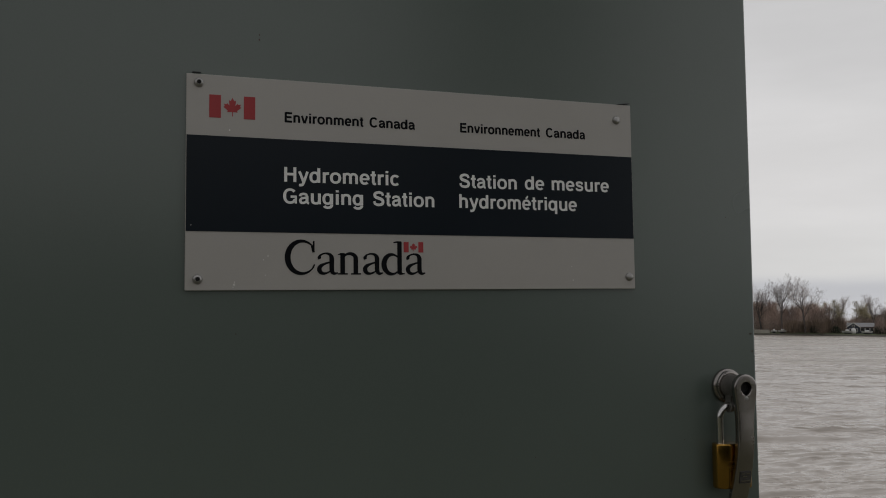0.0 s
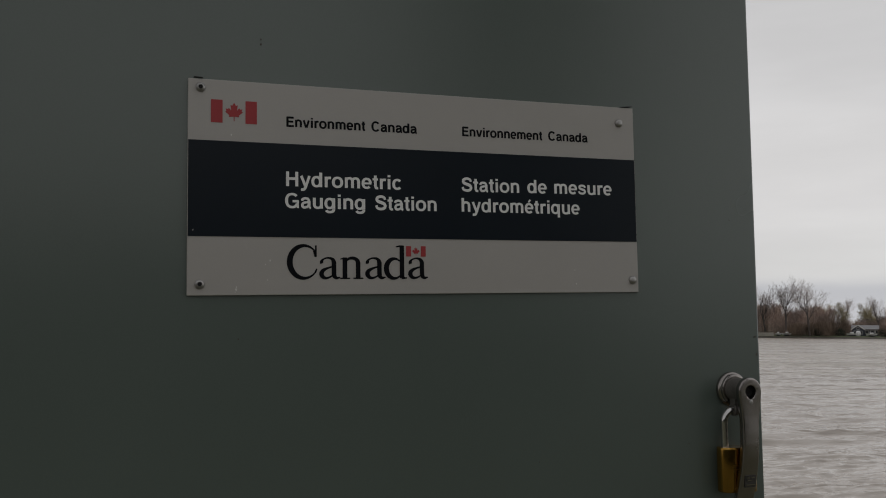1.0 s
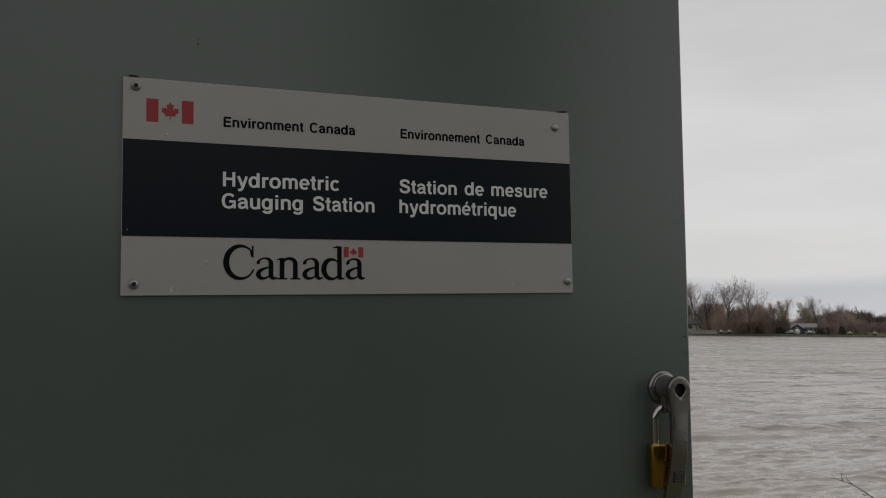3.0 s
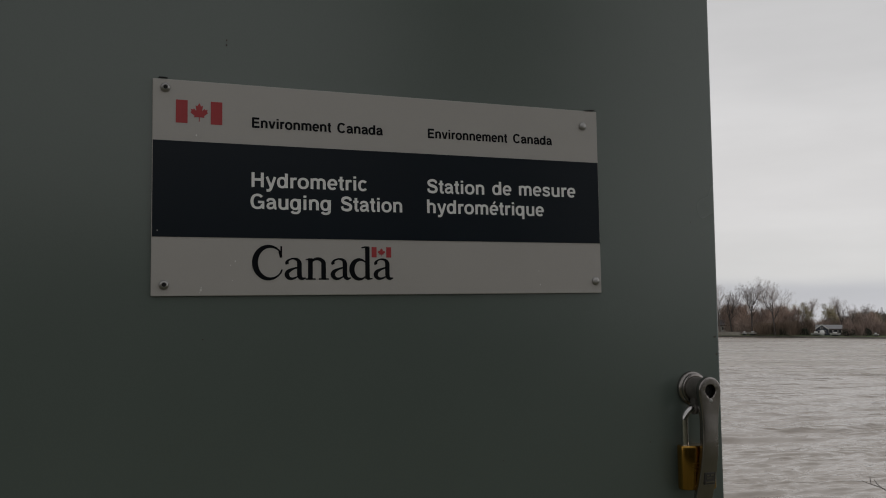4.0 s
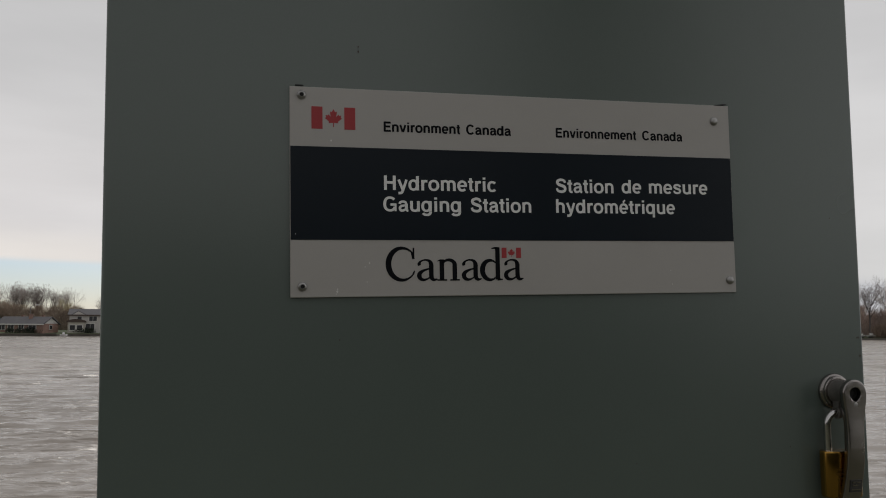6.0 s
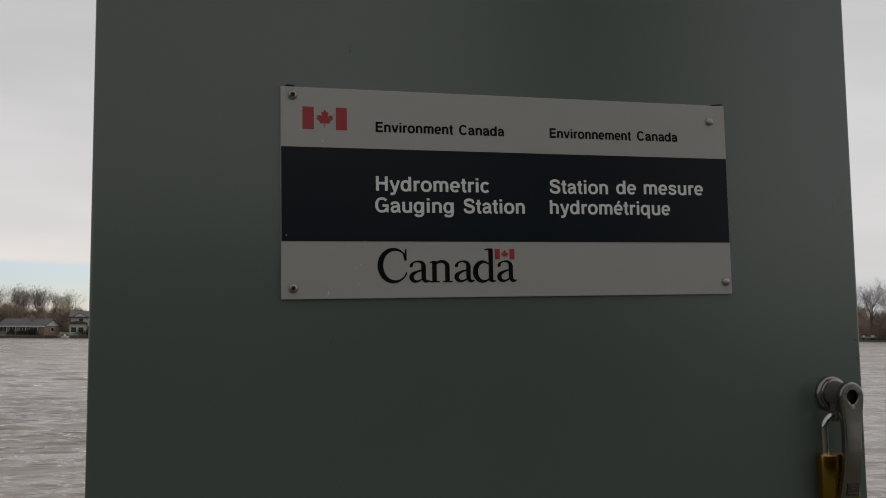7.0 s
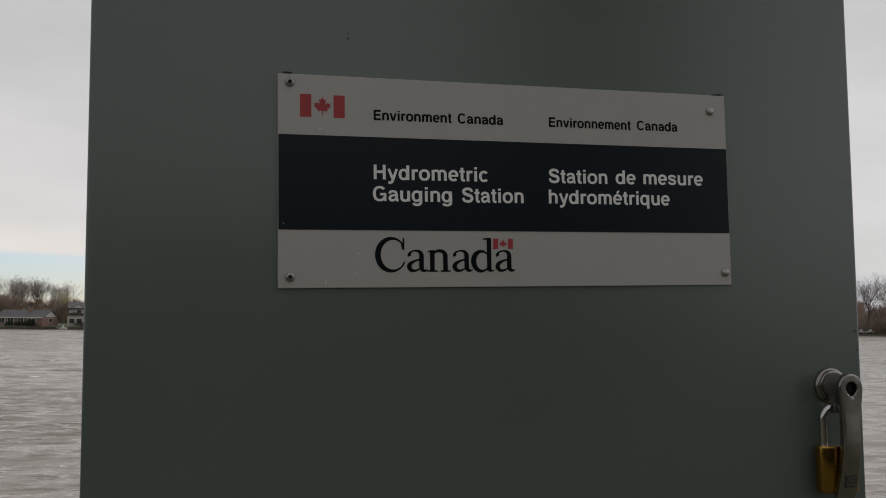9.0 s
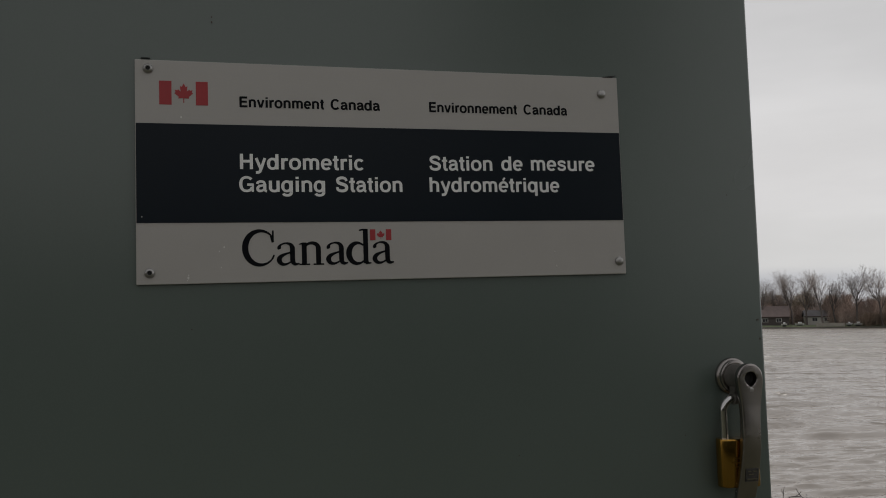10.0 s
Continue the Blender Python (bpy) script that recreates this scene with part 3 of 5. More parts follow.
bm = bmesh.new()
add_box(bm, HX - 0.0145, HX + 0.0015, -0.0421, -0.0405, HZ - 0.1195, HZ - 0.1045)
on_slope(bm)
sub("maker_plate", bm, M_PLATE)
for bz, b0, b1 in ((-0.1075, -0.0125, -0.0085), (-0.1075, -0.006, -0.001), (-0.111, -0.0115, -0.0045), (-0.1165, -0.013, 0.0)):
    bm = bmesh.new()
    add_box(bm, HX + b0, HX + b1, -0.0427, -0.0418, HZ + bz - 0.0007, HZ + bz + 0.0007)
    on_slope(bm)
    sub("bar", bm, M_STEEL)

# ------------------------------------------------------------------ padlock hanging in the lug

LOCK = SHELTER @ Matrix.Translation((0.6778, -0.0180, -0.2502)) @ pose(0, 0, 0, 0, 0, -10)
padlock = thing("padlock", LOCK, "closed brass padlock with steel shackle hanging in the handle", "padlock")
bm = bmesh.new()
LW, LT, LH = 0.0250, 0.0112, 0.0560


def rounded(w, t, r, seg=6):
    pts = []
    for cx, cy, a0 in ((w - r, t - r, 0), (-w + r, t - r, 90), (-w + r, -t + r, 180), (w - r, -t + r, 270)):
        for k in range(seg + 1):
            a = radians(a0 + 90 * k / seg)
            pts.append((cx + r * math.cos(a), cy + r * math.sin(a)))
    return pts


rings = []
for zz, k in ((0.0, 0.93), (0.0008, 0.98), (0.002, 1.0), (LH - 0.002, 1.0), (LH - 0.0007, 0.98), (LH, 0.93)):
    rings.append([bm.verts.new((px * (1 if k == 1 else 1 - (1 - k) * 0.5), py * k, zz)) for px, py in rounded(LW, LT, 0.0104, 10)])
n = len(rings[0])
for a, b in zip(rings, rings[1:]):
    for i in range(n):
        bm.faces.new((a[i], a[(i + 1) % n], b[(i + 1) % n], b[i]))
bm.faces.new(rings[0][::-1])
bm.faces.new(rings[-1])
lock_body = part("body", bm, M_BRASS, padlock, "brushed brass lock body", True)
for f in lock_body.data.polygons:
    f.use_smooth = len(f.vertices) == 4
bm = bmesh.new()
leg = 0.0150
arc = [Vector((-leg, 0, LH - 0.004)), Vector((-leg, 0, LH + 0.02)), Vector((-leg, 0, LH + 0.0315))]
arc += [Vector((-leg * math.cos(a), 0, LH + 0.0315 + leg * 1.05 * math.sin(a))) for a in np.linspace(0.08, math.pi - 0.08, 25)]
arc += [Vector((leg, 0, LH + 0.0315)), Vector((leg, 0, LH + 0.02)), Vector((leg, 0, LH - 0.004))]
add_tube(bm, arc, [0.0047] * len(arc), 16)
bmesh.ops.recalc_face_normals(bm, faces=bm.faces[:])
part("shackle", bm, M_CHROME, padlock, "bright steel shackle", True)
# keyhole as a near-black disc, its inner shade given by colour
bm = bmesh.new()
add_lathe(bm, [(0.0065, -0.0006), (0.0065, 0.0005)], "z", 24)
part("keyway_shade", bm, M_DARK, padlock)
for bz, b0, b1 in ((0.034, -0.010, 0.010), (0.029, -0.012, 0.012), (0.024, -0.008, 0.008)):
    bm = bmesh.new()
    add_box(bm, b0, b1, -LT - 0.0002, -LT + 0.0005, bz - 0.0008, bz + 0.0008)
    part("stamped_bar", bm, M_BRASSMARK, padlock)

# ------------------------------------------------------------------ the sign

SIGN_W, SIGN_H = 0.55, 0.2367
SIGN = SHELTER @ Matrix.Translation((0.0005, -0.0014, 0.0)) @ pose(0, 0, 0, 0, -0.416, 0)
sign = thing("station_sign", SIGN, "white metal sign with navy band and bilingual lettering, riveted on", "sign")


def sheet(name, x0, x1, z0, z1, y0, mat, label="", bevel=0.0):
    bm = box(x0, x1, y0, -0.0002, z0, z1, bevel, 2)
    return part(name, bm, mat, sign, label)


part("plate", box(0, SIGN_W, -0.0022, 0.0014, 0, SIGN_H, 0.0006, 2), M_WHITE, sign, "weathered off-white plate")
BAND0, BAND1 = 0.0640, 0.1690
sheet("band", 0.0007, SIGN_W - 0.0007, BAND0, BAND1, -0.0027, M_NAVY, "dark navy band")


# a bold grotesque alphabet drawn with pen strokes; units: capitals 0.72 high, small letters 0.53
PEN, THIN = 0.128, 0.104


def curve(cx, cz, rx, rz, a0, a1, n=26):
    """Part of a slightly squared oval, with a pen that is thinner where the stroke runs level."""
    pts = []
    for i in range(n + 1):
        a = radians(a0 + (a1 - a0) * i / n)
        c, q = math.cos(a), math.sin(a)
        px, pz = math.copysign(abs(c) ** 0.88, c), math.copysign(abs(q) ** 0.88, q)
        pts.append((cx + rx * px, cz + rz * pz, PEN * c * c + THIN * q * q))
    return pts


def bar(x0, z0, x1, z1, w=None):
    return [(x0, z0, w or PEN), (x1, z1, w or PEN)]


def flowing(pts, w0, w1, n=6):
    """A smooth stroke through pts; the pen is w0 at the ends and w1 in the middle."""
    ext = [pts[0]] + list(pts) + [pts[-1]]
    out = []
    for i in range(1, len(ext) - 2):
        for k in range(n):
            u = k / n
            row = [0.5 * (2 * b + (c - a) * u + (2 * a - 5 * b + 4 * c - d) * u * u + (3 * b - a - 3 * c + d) * u ** 3) for a, b, c, d in zip(ext[i - 1], ext[i], ext[i + 1], ext[i + 2])]
            out.append(row)
    out.append(list(pts[-1]))
    m = len(out) - 1
    return [(px, pz, w0 + (w1 - w0) * math.sin(math.pi * i / m) ** 2) for i, (px, pz) in enumerate(out)]


def arch(xl, xr):
    return [curve((xl + xr) / 2, 0.33, (xr - xl) / 2, 0.162, 0, 180), bar(xr, 0.0, xr, 0.335)]


def bowl(cx):
    return curve(cx, 0.265, 0.188, 0.225, 0, 360, 40)


E_STROKES = [curve(0.280, 0.265, 0.190, 0.225, 0, 318), bar(0.13, 0.262, 0.522, 0.262, 0.084)]
GLYPHS = {
    "H": (0.72, [bar(0.134, 0, 0.134, 0.72), bar(0.586, 0, 0.586, 0.72), bar(0.10, 0.375, 0.62, 0.375, 0.112)]),
    "E": (0.66, [bar(0.137, 0, 0.137, 0.72), bar(0.10, 0.664, 0.615, 0.664, 0.112), bar(0.10, 0.375, 0.58, 0.375, 0.108), bar(0.10, 0.056, 0.625, 0.056, 0.112)]),
    "C": (0.72, [curve(0.370, 0.36, 0.262, 0.318, 38, 322, 40)]),
    "G": (0.77, [curve(0.380, 0.36, 0.270, 0.318, 40, 335, 40), bar(0.40, 0.335, 0.705, 0.335, 0.104), bar(0.660, 0.0, 0.660, 0.35, 0.09)]),
    "S": (0.66, [flowing([(0.555, 0.515), (0.51, 0.625), (0.34, 0.674), (0.165, 0.625), (0.118, 0.53), (0.175, 0.435), (0.335, 0.375), (0.505, 0.310), (0.560, 0.205), (0.51, 0.09), (0.34, 0.044), (0.14, 0.095), (0.090, 0.225)], 0.112, 0.140)]),
    "a": (0.556, [flowing([(0.092, 0.365), (0.125, 0.452), (0.255, 0.488), (0.385, 0.455), (0.432, 0.36)], 0.108, 0.102), bar(0.432, 0.375, 0.432, 0.10), flowing([(0.432, 0.12), (0.445, 0.055), (0.53, 0.028)], 0.11, 0.08),
                  flowing([(0.432, 0.315), (0.30, 0.292), (0.165, 0.258), (0.102, 0.165), (0.135, 0.070), (0.225, 0.042), (0.345, 0.075), (0.425, 0.165)], 0.088, 0.116)]),
    "c": (0.556, [curve(0.285, 0.265, 0.190, 0.225, 40, 320, 32)]),
    "d": (0.611, [bowl(0.270), bar(0.480, 0, 0.480, 0.72)]),
    "e": (0.556, E_STROKES),
    "\u00e9": (0.556, E_STROKES + [bar(0.245, 0.585, 0.365, 0.725, 0.088)]),
    "g": (0.611, [bowl(0.270), bar(0.480, 0.0, 0.480, 0.53), curve(0.285, -0.01, 0.195, 0.150, 0, -158)]),
    "h": (0.611, [bar(0.129, 0, 0.129, 0.72)] + arch(0.129, 0.482)),
    "i": (0.278, [bar(0.139, 0, 0.139, 0.53), bar(0.139, 0.612, 0.139, 0.72)]),
    "m": (0.889, [bar(0.129, 0, 0.129, 0.53)] + arch(0.129, 0.445) + arch(0.445, 0.760)),
    "n": (0.611, [bar(0.129, 0, 0.129, 0.53)] + arch(0.129, 0.482)),
    "o": (0.611, [curve(0.305, 0.265, 0.212, 0.225, 0, 360, 40)]),
    "q": (0.611, [bowl(0.270), bar(0.480, -0.195, 0.480, 0.53)]),
    "r": (0.389, [bar(0.129, 0, 0.129, 0.53), flowing([(0.135, 0.30), (0.165, 0.425), (0.26, 0.472), (0.375, 0.470)], 0.112, 0.112)]),
    "s": (0.54, [flowing([(0.450, 0.372), (0.415, 0.452), (0.275, 0.486), (0.140, 0.452), (0.116, 0.385), (0.160, 0.318), (0.285, 0.275), (0.405, 0.232), (0.445, 0.155), (0.405, 0.075), (0.275, 0.045), (0.130, 0.080), (0.090, 0.168)], 0.098, 0.112)]),
    "t": (0.333, [bar(0.165, 0.10, 0.165, 0.675), bar(0.020, 0.482, 0.305, 0.482, 0.092), flowing([(0.165, 0.16), (0.180, 0.065), (0.235, 0.042), (0.310, 0.044)], 0.105, 0.110)]),
    "u": (0.611, [bar(0.482, 0, 0.482, 0.53), bar(0.129, 0.195, 0.129, 0.53), curve(0.3055, 0.20, 0.1765, 0.162, 180, 360)]),
    "v": (0.556, [bar(0.075, 0.53, 0.262, 0.0, 0.118), bar(0.481, 0.53, 0.294, 0.0, 0.118)]),
    "y": (0.556, [bar(0.078, 0.53, 0.285, 0.02, 0.118), flowing([(0.482, 0.53), (0.38, 0.235), (0.285, -0.02), (0.215, -0.130), (0.060, -0.148)], 0.112, 0.118)]),
}


def lettering(text, x0, x1, base, cap, mat, y, fat):
    """A word from x0 to x1 on its baseline, with the capitals' height; fat swells the pen."""
    strokes, at = [], 0.0
    for ch in text:
        wide, shapes = GLYPHS[ch]
        strokes += [[(at + px, pz, w * fat) for px, pz, w in st] for st in shapes]
        at += wide + 0.012
    lo = min(px - w / 2 for st in strokes for px, pz, w in st)
    hi = max(px + w / 2 for st in strokes for px, pz, w in st) - 0.02
    sx, sz = (x1 - x0) / (hi - lo), cap / 0.72
    bm = bmesh.new()
    for k, st in enumerate(strokes):
        add_stroke(bm, st, y + 0.0001 - 0.000004 * k)
    for v in bm.verts:
        v.co.x, v.co.z = x0 + (v.co.x - lo) * sx, base + v.co.z * sz
    bm.normal_update()
    for f in bm.faces:
        if f.normal.y > 0:
            f.normal_flip()
    return part("lettering", bm, mat, sign, "the word " + text)


def add_stroke(bm, pts, y):
    """A pen stroke with swelling width: pts of x, z, width."""
    n = len(pts)
    rims = []
    shut = math.hypot(pts[0][0] - pts[-1][0], pts[0][1] - pts[-1][1]) < 1e-6
    for i, (px, pz, w) in enumerate(pts):
        ax, az, _ = pts[n - 2 if shut and i == 0 else max(i - 1, 0)]
        bx, bz, _ = pts[1 if shut and i == n - 1 else min(i + 1, n - 1)]
        dx, dz = bx - ax, bz - az
        ln = math.hypot(dx, dz) or 1
        nx, nz = -dz / ln * w / 2, dx / ln * w / 2
        rims.append((bm.verts.new((px + nx, y - 0.0004, pz + nz)), bm.verts.new((px - nx, y - 0.0004, pz - nz))))
    for a, b in zip(rims, rims[1:]):
        bm.faces.new((a[0], b[0], b[1], a[1]))


YW, YB = -0.0021, -0.0026
for text, x0, x1, base, cap, mat, y in (
        ("Environment", 0.1057, 0.1973, 0.1886, 0.0114, M_BLACK, YW), ("Canada", 0.2039, 0.2595, 0.1886, 0.0114, M_BLACK, YW),
        ("Environnement", 0.3152, 0.4215, 0.1887, 0.0113, M_BLACK, YW), ("Canada", 0.4290, 0.4842, 0.1890, 0.0113, M_BLACK, YW),
        ("Hydrometric", 0.1050, 0.2385, 0.1212, 0.0166, M_LETTER, YB), ("Gauging", 0.1044, 0.1952, 0.0968, 0.0166, M_LETTER, YB),
        ("Station", 0.2074, 0.2813, 0.0970, 0.0166, M_LETTER, YB), ("Station", 0.3135, 0.3876, 0.1218, 0.0164, M_LETTER, YB),
        ("de", 0.3988, 0.4252, 0.1223, 0.0164, M_LETTER, YB), ("mesure", 0.4352, 0.5155, 0.1226, 0.0164, M_LETTER, YB),
        ("hydrom\u00e9trique", 0.3130, 0.4696, 0.0973, 0.0164, M_LETTER, YB)):
    lettering(text, x0, x1, base, cap, mat, y, 1.34 if mat is M_BLACK else 1.16)


def leaf_outline(cx, cz, h):
    """Eleven-pointed leaf on a stalk."""
    half = [(0.0, 1.0), (0.095, 0.825), (0.19, 0.865), (0.150, 0.575), (0.275, 0.70), (0.31, 0.635), (0.44, 0.665), (0.395, 0.535), (0.465, 0.49), (0.245, 0.305), (0.27, 0.215), (0.022, 0.24), (0.022, 0.0)]
    pts = half + [(-px, pz) for px, pz in half[:0:-1]]
    return [(cx + px * h, cz + pz * h) for px, pz in pts]


def flag(x0, x1, z0, z1, bar, leaf_h):
    sheet("flag_bar", x0, x0 + bar, z0, z1, YW - 0.0004, M_RED)
    sheet("flag_bar", x1 - bar, x1, z0, z1, YW - 0.0004, M_RED)
    bm = bmesh.new()
    rim = leaf_outline((x0 + x1) / 2, (z0 + z1) / 2 - leaf_h / 2, leaf_h)
    hub = bm.verts.new(((x0 + x1) / 2, YW - 0.0004, (z0 + z1) / 2 - leaf_h * 0.08))
    front = [bm.verts.new((px, YW - 0.0004, pz)) for px, pz in rim]
    rear = [bm.verts.new((px, YW + 0.0003, pz)) for px, pz in rim]
    for i in range(len(rim)):
        k = (i + 1) % len(rim)
        bm.faces.new((hub, front[i], front[k]))
        bm.faces.new((front[i], rear[i], rear[k], front[k]))
    bmesh.ops.recalc_face_normals(bm, faces=bm.faces[:])
    part("flag_leaf", bm, M_RED, sign)


flag(0.0242, 0.0736, 0.1892, 0.2146, 0.0124, 0.0207)
flag(0.2438, 0.2676, 0.0434, 0.0555, 0.0060, 0.0098)


def arc_pts(cx, cz, rx, rz, a0, a1, w, n=22):
    return [(cx + rx * math.cos(radians(a0 + (a1 - a0) * i / n)), cz + rz * math.sin(radians(a0 + (a1 - a0) * i / n)), w(i / n)) for i in range(n + 1)]


def wordmark():
    """The large serif word Canada, stroke by stroke; units: cap height 1."""
    x0, x1, base, cap = 0.1063, 0.2699, 0.0175, 0.0383
    bm = bmesh.new()
    y = YW
    S = []
    # C
    S.append(arc_pts(0.47, 0.50, 0.375, 0.475, 40, 320, lambda u: 0.040 + 0.112 * max(0, math.sin(math.pi * u)) ** 1.6, 40))
    S.append([(0.775, 0.985, 0.045), (0.775, 0.65, 0.045)])
    S.append([(0.72, 0.83, 0.04), (0.775, 0.65, 0.07)])
    S.append([(0.755, 0.19, 0.05), (0.80, 0.30, 0.035)])

    def pen(pts, n=6):
        """A smooth stroke through rows of x, z, width."""
        ext = [pts[0]] + list(pts) + [pts[-1]]
        out = [[0.5 * (2 * b + (c - a) * k / n + (2 * a - 5 * b + 4 * c - d) * (k / n) ** 2 + (3 * b - a - 3 * c + d) * (k / n) ** 3) for a, b, c, d in zip(ext[i - 1], ext[i], ext[i + 1], ext[i + 2])] for i in range(1, len(ext) - 2) for k in range(n)]
        return out + [list(pts[-1])]

    def small_a(o):
        f = 1.2
        for st in (
                pen([(0.070, 0.455, 0.075), (0.062, 0.505, 0.085), (0.100, 0.580, 0.045), (0.195, 0.622, 0.042), (0.290, 0.590, 0.075), (0.332, 0.500, 0.112), (0.335, 0.400, 0.115)]),
                [(0.335, 0.41, 0.115), (0.335, 0.14, 0.115)],
                pen([(0.335, 0.17, 0.112), (0.350, 0.075, 0.105), (0.400, 0.030, 0.070), (0.475, 0.052, 0.026)]),
                pen([(0.330, 0.372, 0.038), (0.190, 0.318, 0.055), (0.088, 0.240, 0.095), (0.060, 0.145, 0.115), (0.100, 0.055, 0.092), (0.175, 0.028, 0.060), (0.265, 0.068, 0.040), (0.330, 0.140, 0.034)])):
            S.append([(o + px * f, pz, w * 1.08) for px, pz, w in st])

    def stem(o, h, foot=True):
        S.append([(o, 0.0, 0.125), (o, h, 0.125)])
        S.append([(o - 0.13, h - 0.045, 0.02), (o - 0.04, h - 0.02, 0.05), (o + 0.06, h - 0.02, 0.045)])
        if foot:
            S.append([(o - 0.13, 0.019, 0.038), (o + 0.14, 0.019, 0.038)])

    small_a(0.85)
    stem(1.545, 0.63)
    S.append(arc_pts(1.735, 0.47, 0.165, 0.150, 175, 0, lambda u: 0.040 + 0.085 * u))
    S.append([(1.90, 0.48, 0.125), (1.90, 0.0, 0.125)])
    S.append([(1.77, 0.019, 0.038), (2.04, 0.019, 0.038)])
    small_a(2.08)
    # d
    S.append(arc_pts(2.90, 0.31, 0.225, 0.295, 48, 312, lambda u: 0.040 + 0.105 * max(0, math.sin(math.pi * u)) ** 1.4, 36))
    S.append([(3.11, 0.02, 0.125), (3.11, 1.0, 0.125)])
    S.append([(2.94, 0.965, 0.03), (3.04, 0.985, 0.05), (3.16, 0.98, 0.05)])
    S.append([(3.11, 0.05, 0.12), (3.19, 0.022, 0.045), (3.25, 0.03, 0.03)])
    small_a(3.27)
    ux = (x1 - x0) / (3.84 - 0.02)
    for st in S:
        add_stroke(bm, [(x0 + (px - 0.02) * ux, base + pz * cap, w * ux) for px, pz, w in st], y)
    bmesh.ops.recalc_face_normals(bm, faces=bm.faces[:])
    for f in bm.faces:
        if f.normal.y > 0:
            f.normal_flip()
    part("lettering", bm, M_BLACK, sign, "large serif word Canada")


wordmark()


def rivet(x, z, hollow):
    bm = bmesh.new()
    prof = [(0.0053, -0.0020), (0.0053, -0.0030), (0.0047, -0.0042), (0.0036, -0.0052), (0.0026, -0.0055)] + ([(0.0022, -0.0050), (0.0020, -0.0034)] if hollow else [(0.0012, -0.0057)])
    add_lathe(bm, prof, "y", 24, (x, 0, z))
    r = part("rivet", bm, M_RIVET, sign, smooth=True)
    if hollow:
        # near-black plug stands for the shade in the rivet's hole
        b2 = bmesh.new()
        add_lathe(b2, [(0.0021, -0.0030), (0.0021, -0.0042), (0.0008, -0.0043)], "y", 16, (x, 0, z))
        part("bore", b2, M_DARK, r)


rivet(0.0132, 0.2272, True)
rivet(0.0132, 0.0121, True)
rivet(0.5285, 0.2160, False)
rivet(0.5415, 0.0153, False)
# dark sealant crumbs above two corners
for q in ([(0.0060, 0.2378), (0.0155, 0.2377), (0.0153, 0.2386), (0.0064, 0.2388)], [(0.5310, 0.2368), (0.5440, 0.2370), (0.5495, 0.2393), (0.5400, 0.2384)]):
    bm = bmesh.new()
    add_poly(bm, q, -0.0030, -0.0003)
    bmesh.ops.recalc_face_normals(bm, faces=bm.faces[:])
    part("sealant", bm, M_SEAL, sign)
# dried splashes
for sx, sz, sr in ((0.0515, 0.0062, 0.0011), (0.0518, 0.0088, 0.0007), (0.0505, 0.0035, 0.0005), (0.088, 0.0378, 0.0008), (0.083, 0.0335, 0.0006), (0.085, 0.0165, 0.0005), (0.046, 0.176, 0.0009), (0.462, 0.011, 0.0007), (0.4605, 0.028, 0.0005), (0.006, 0.0705, 0.0005)):
    bm = bmesh.new()
    ring = [(sx + sr * (0.7 + 0.5 * random.random()) * math.cos(a), sz + 1.4 * sr * (0.7 + 0.6 * random.random()) * math.sin(a)) for a in np.linspace(0, 2 * math.pi, 10)[:-1]]
    add_poly(bm, ring[::-1], -0.0030, -0.0020)
    bmesh.ops.recalc_face_normals(bm, faces=bm.faces[:])
    part("splash", bm, M_SPLAT, sign)


# ------------------------------------------------------------------ trees and brush


def raw_mesh(name, verts, faces, mat, parent=None, smooth=False):
    me = bpy.data.meshes.new(name)
    me.from_pydata(verts, [], faces)
    if smooth:
        me.polygons.foreach_set("use_smooth", [True] * len(me.polygons))
    me.materials.append(mat)
    ob = new(name, me)
    if parent is not None:
        ob.parent = parent
    return ob


def limb(verts, faces, p0, p1, r0, r1, seg):
    d = (p1 - p0).normalized()
    u = d.cross(Vector((0.31, 0.2, 0.93)) if abs(d.z) < 0.9 else Vector((1, 0, 0))).normalized()
    w = d.cross(u)
    base = len(verts)
    for p, r in ((p0, r0), (p1, r1)):
        for k in range(seg):
            a = 2 * math.pi * k / seg
            verts.append(p + r * (math.cos(a) * u + math.sin(a) * w))
    for k in range(seg):
        faces.append((base + k, base + (k + 1) % seg, base + seg + (k + 1) % seg, base + seg + k))


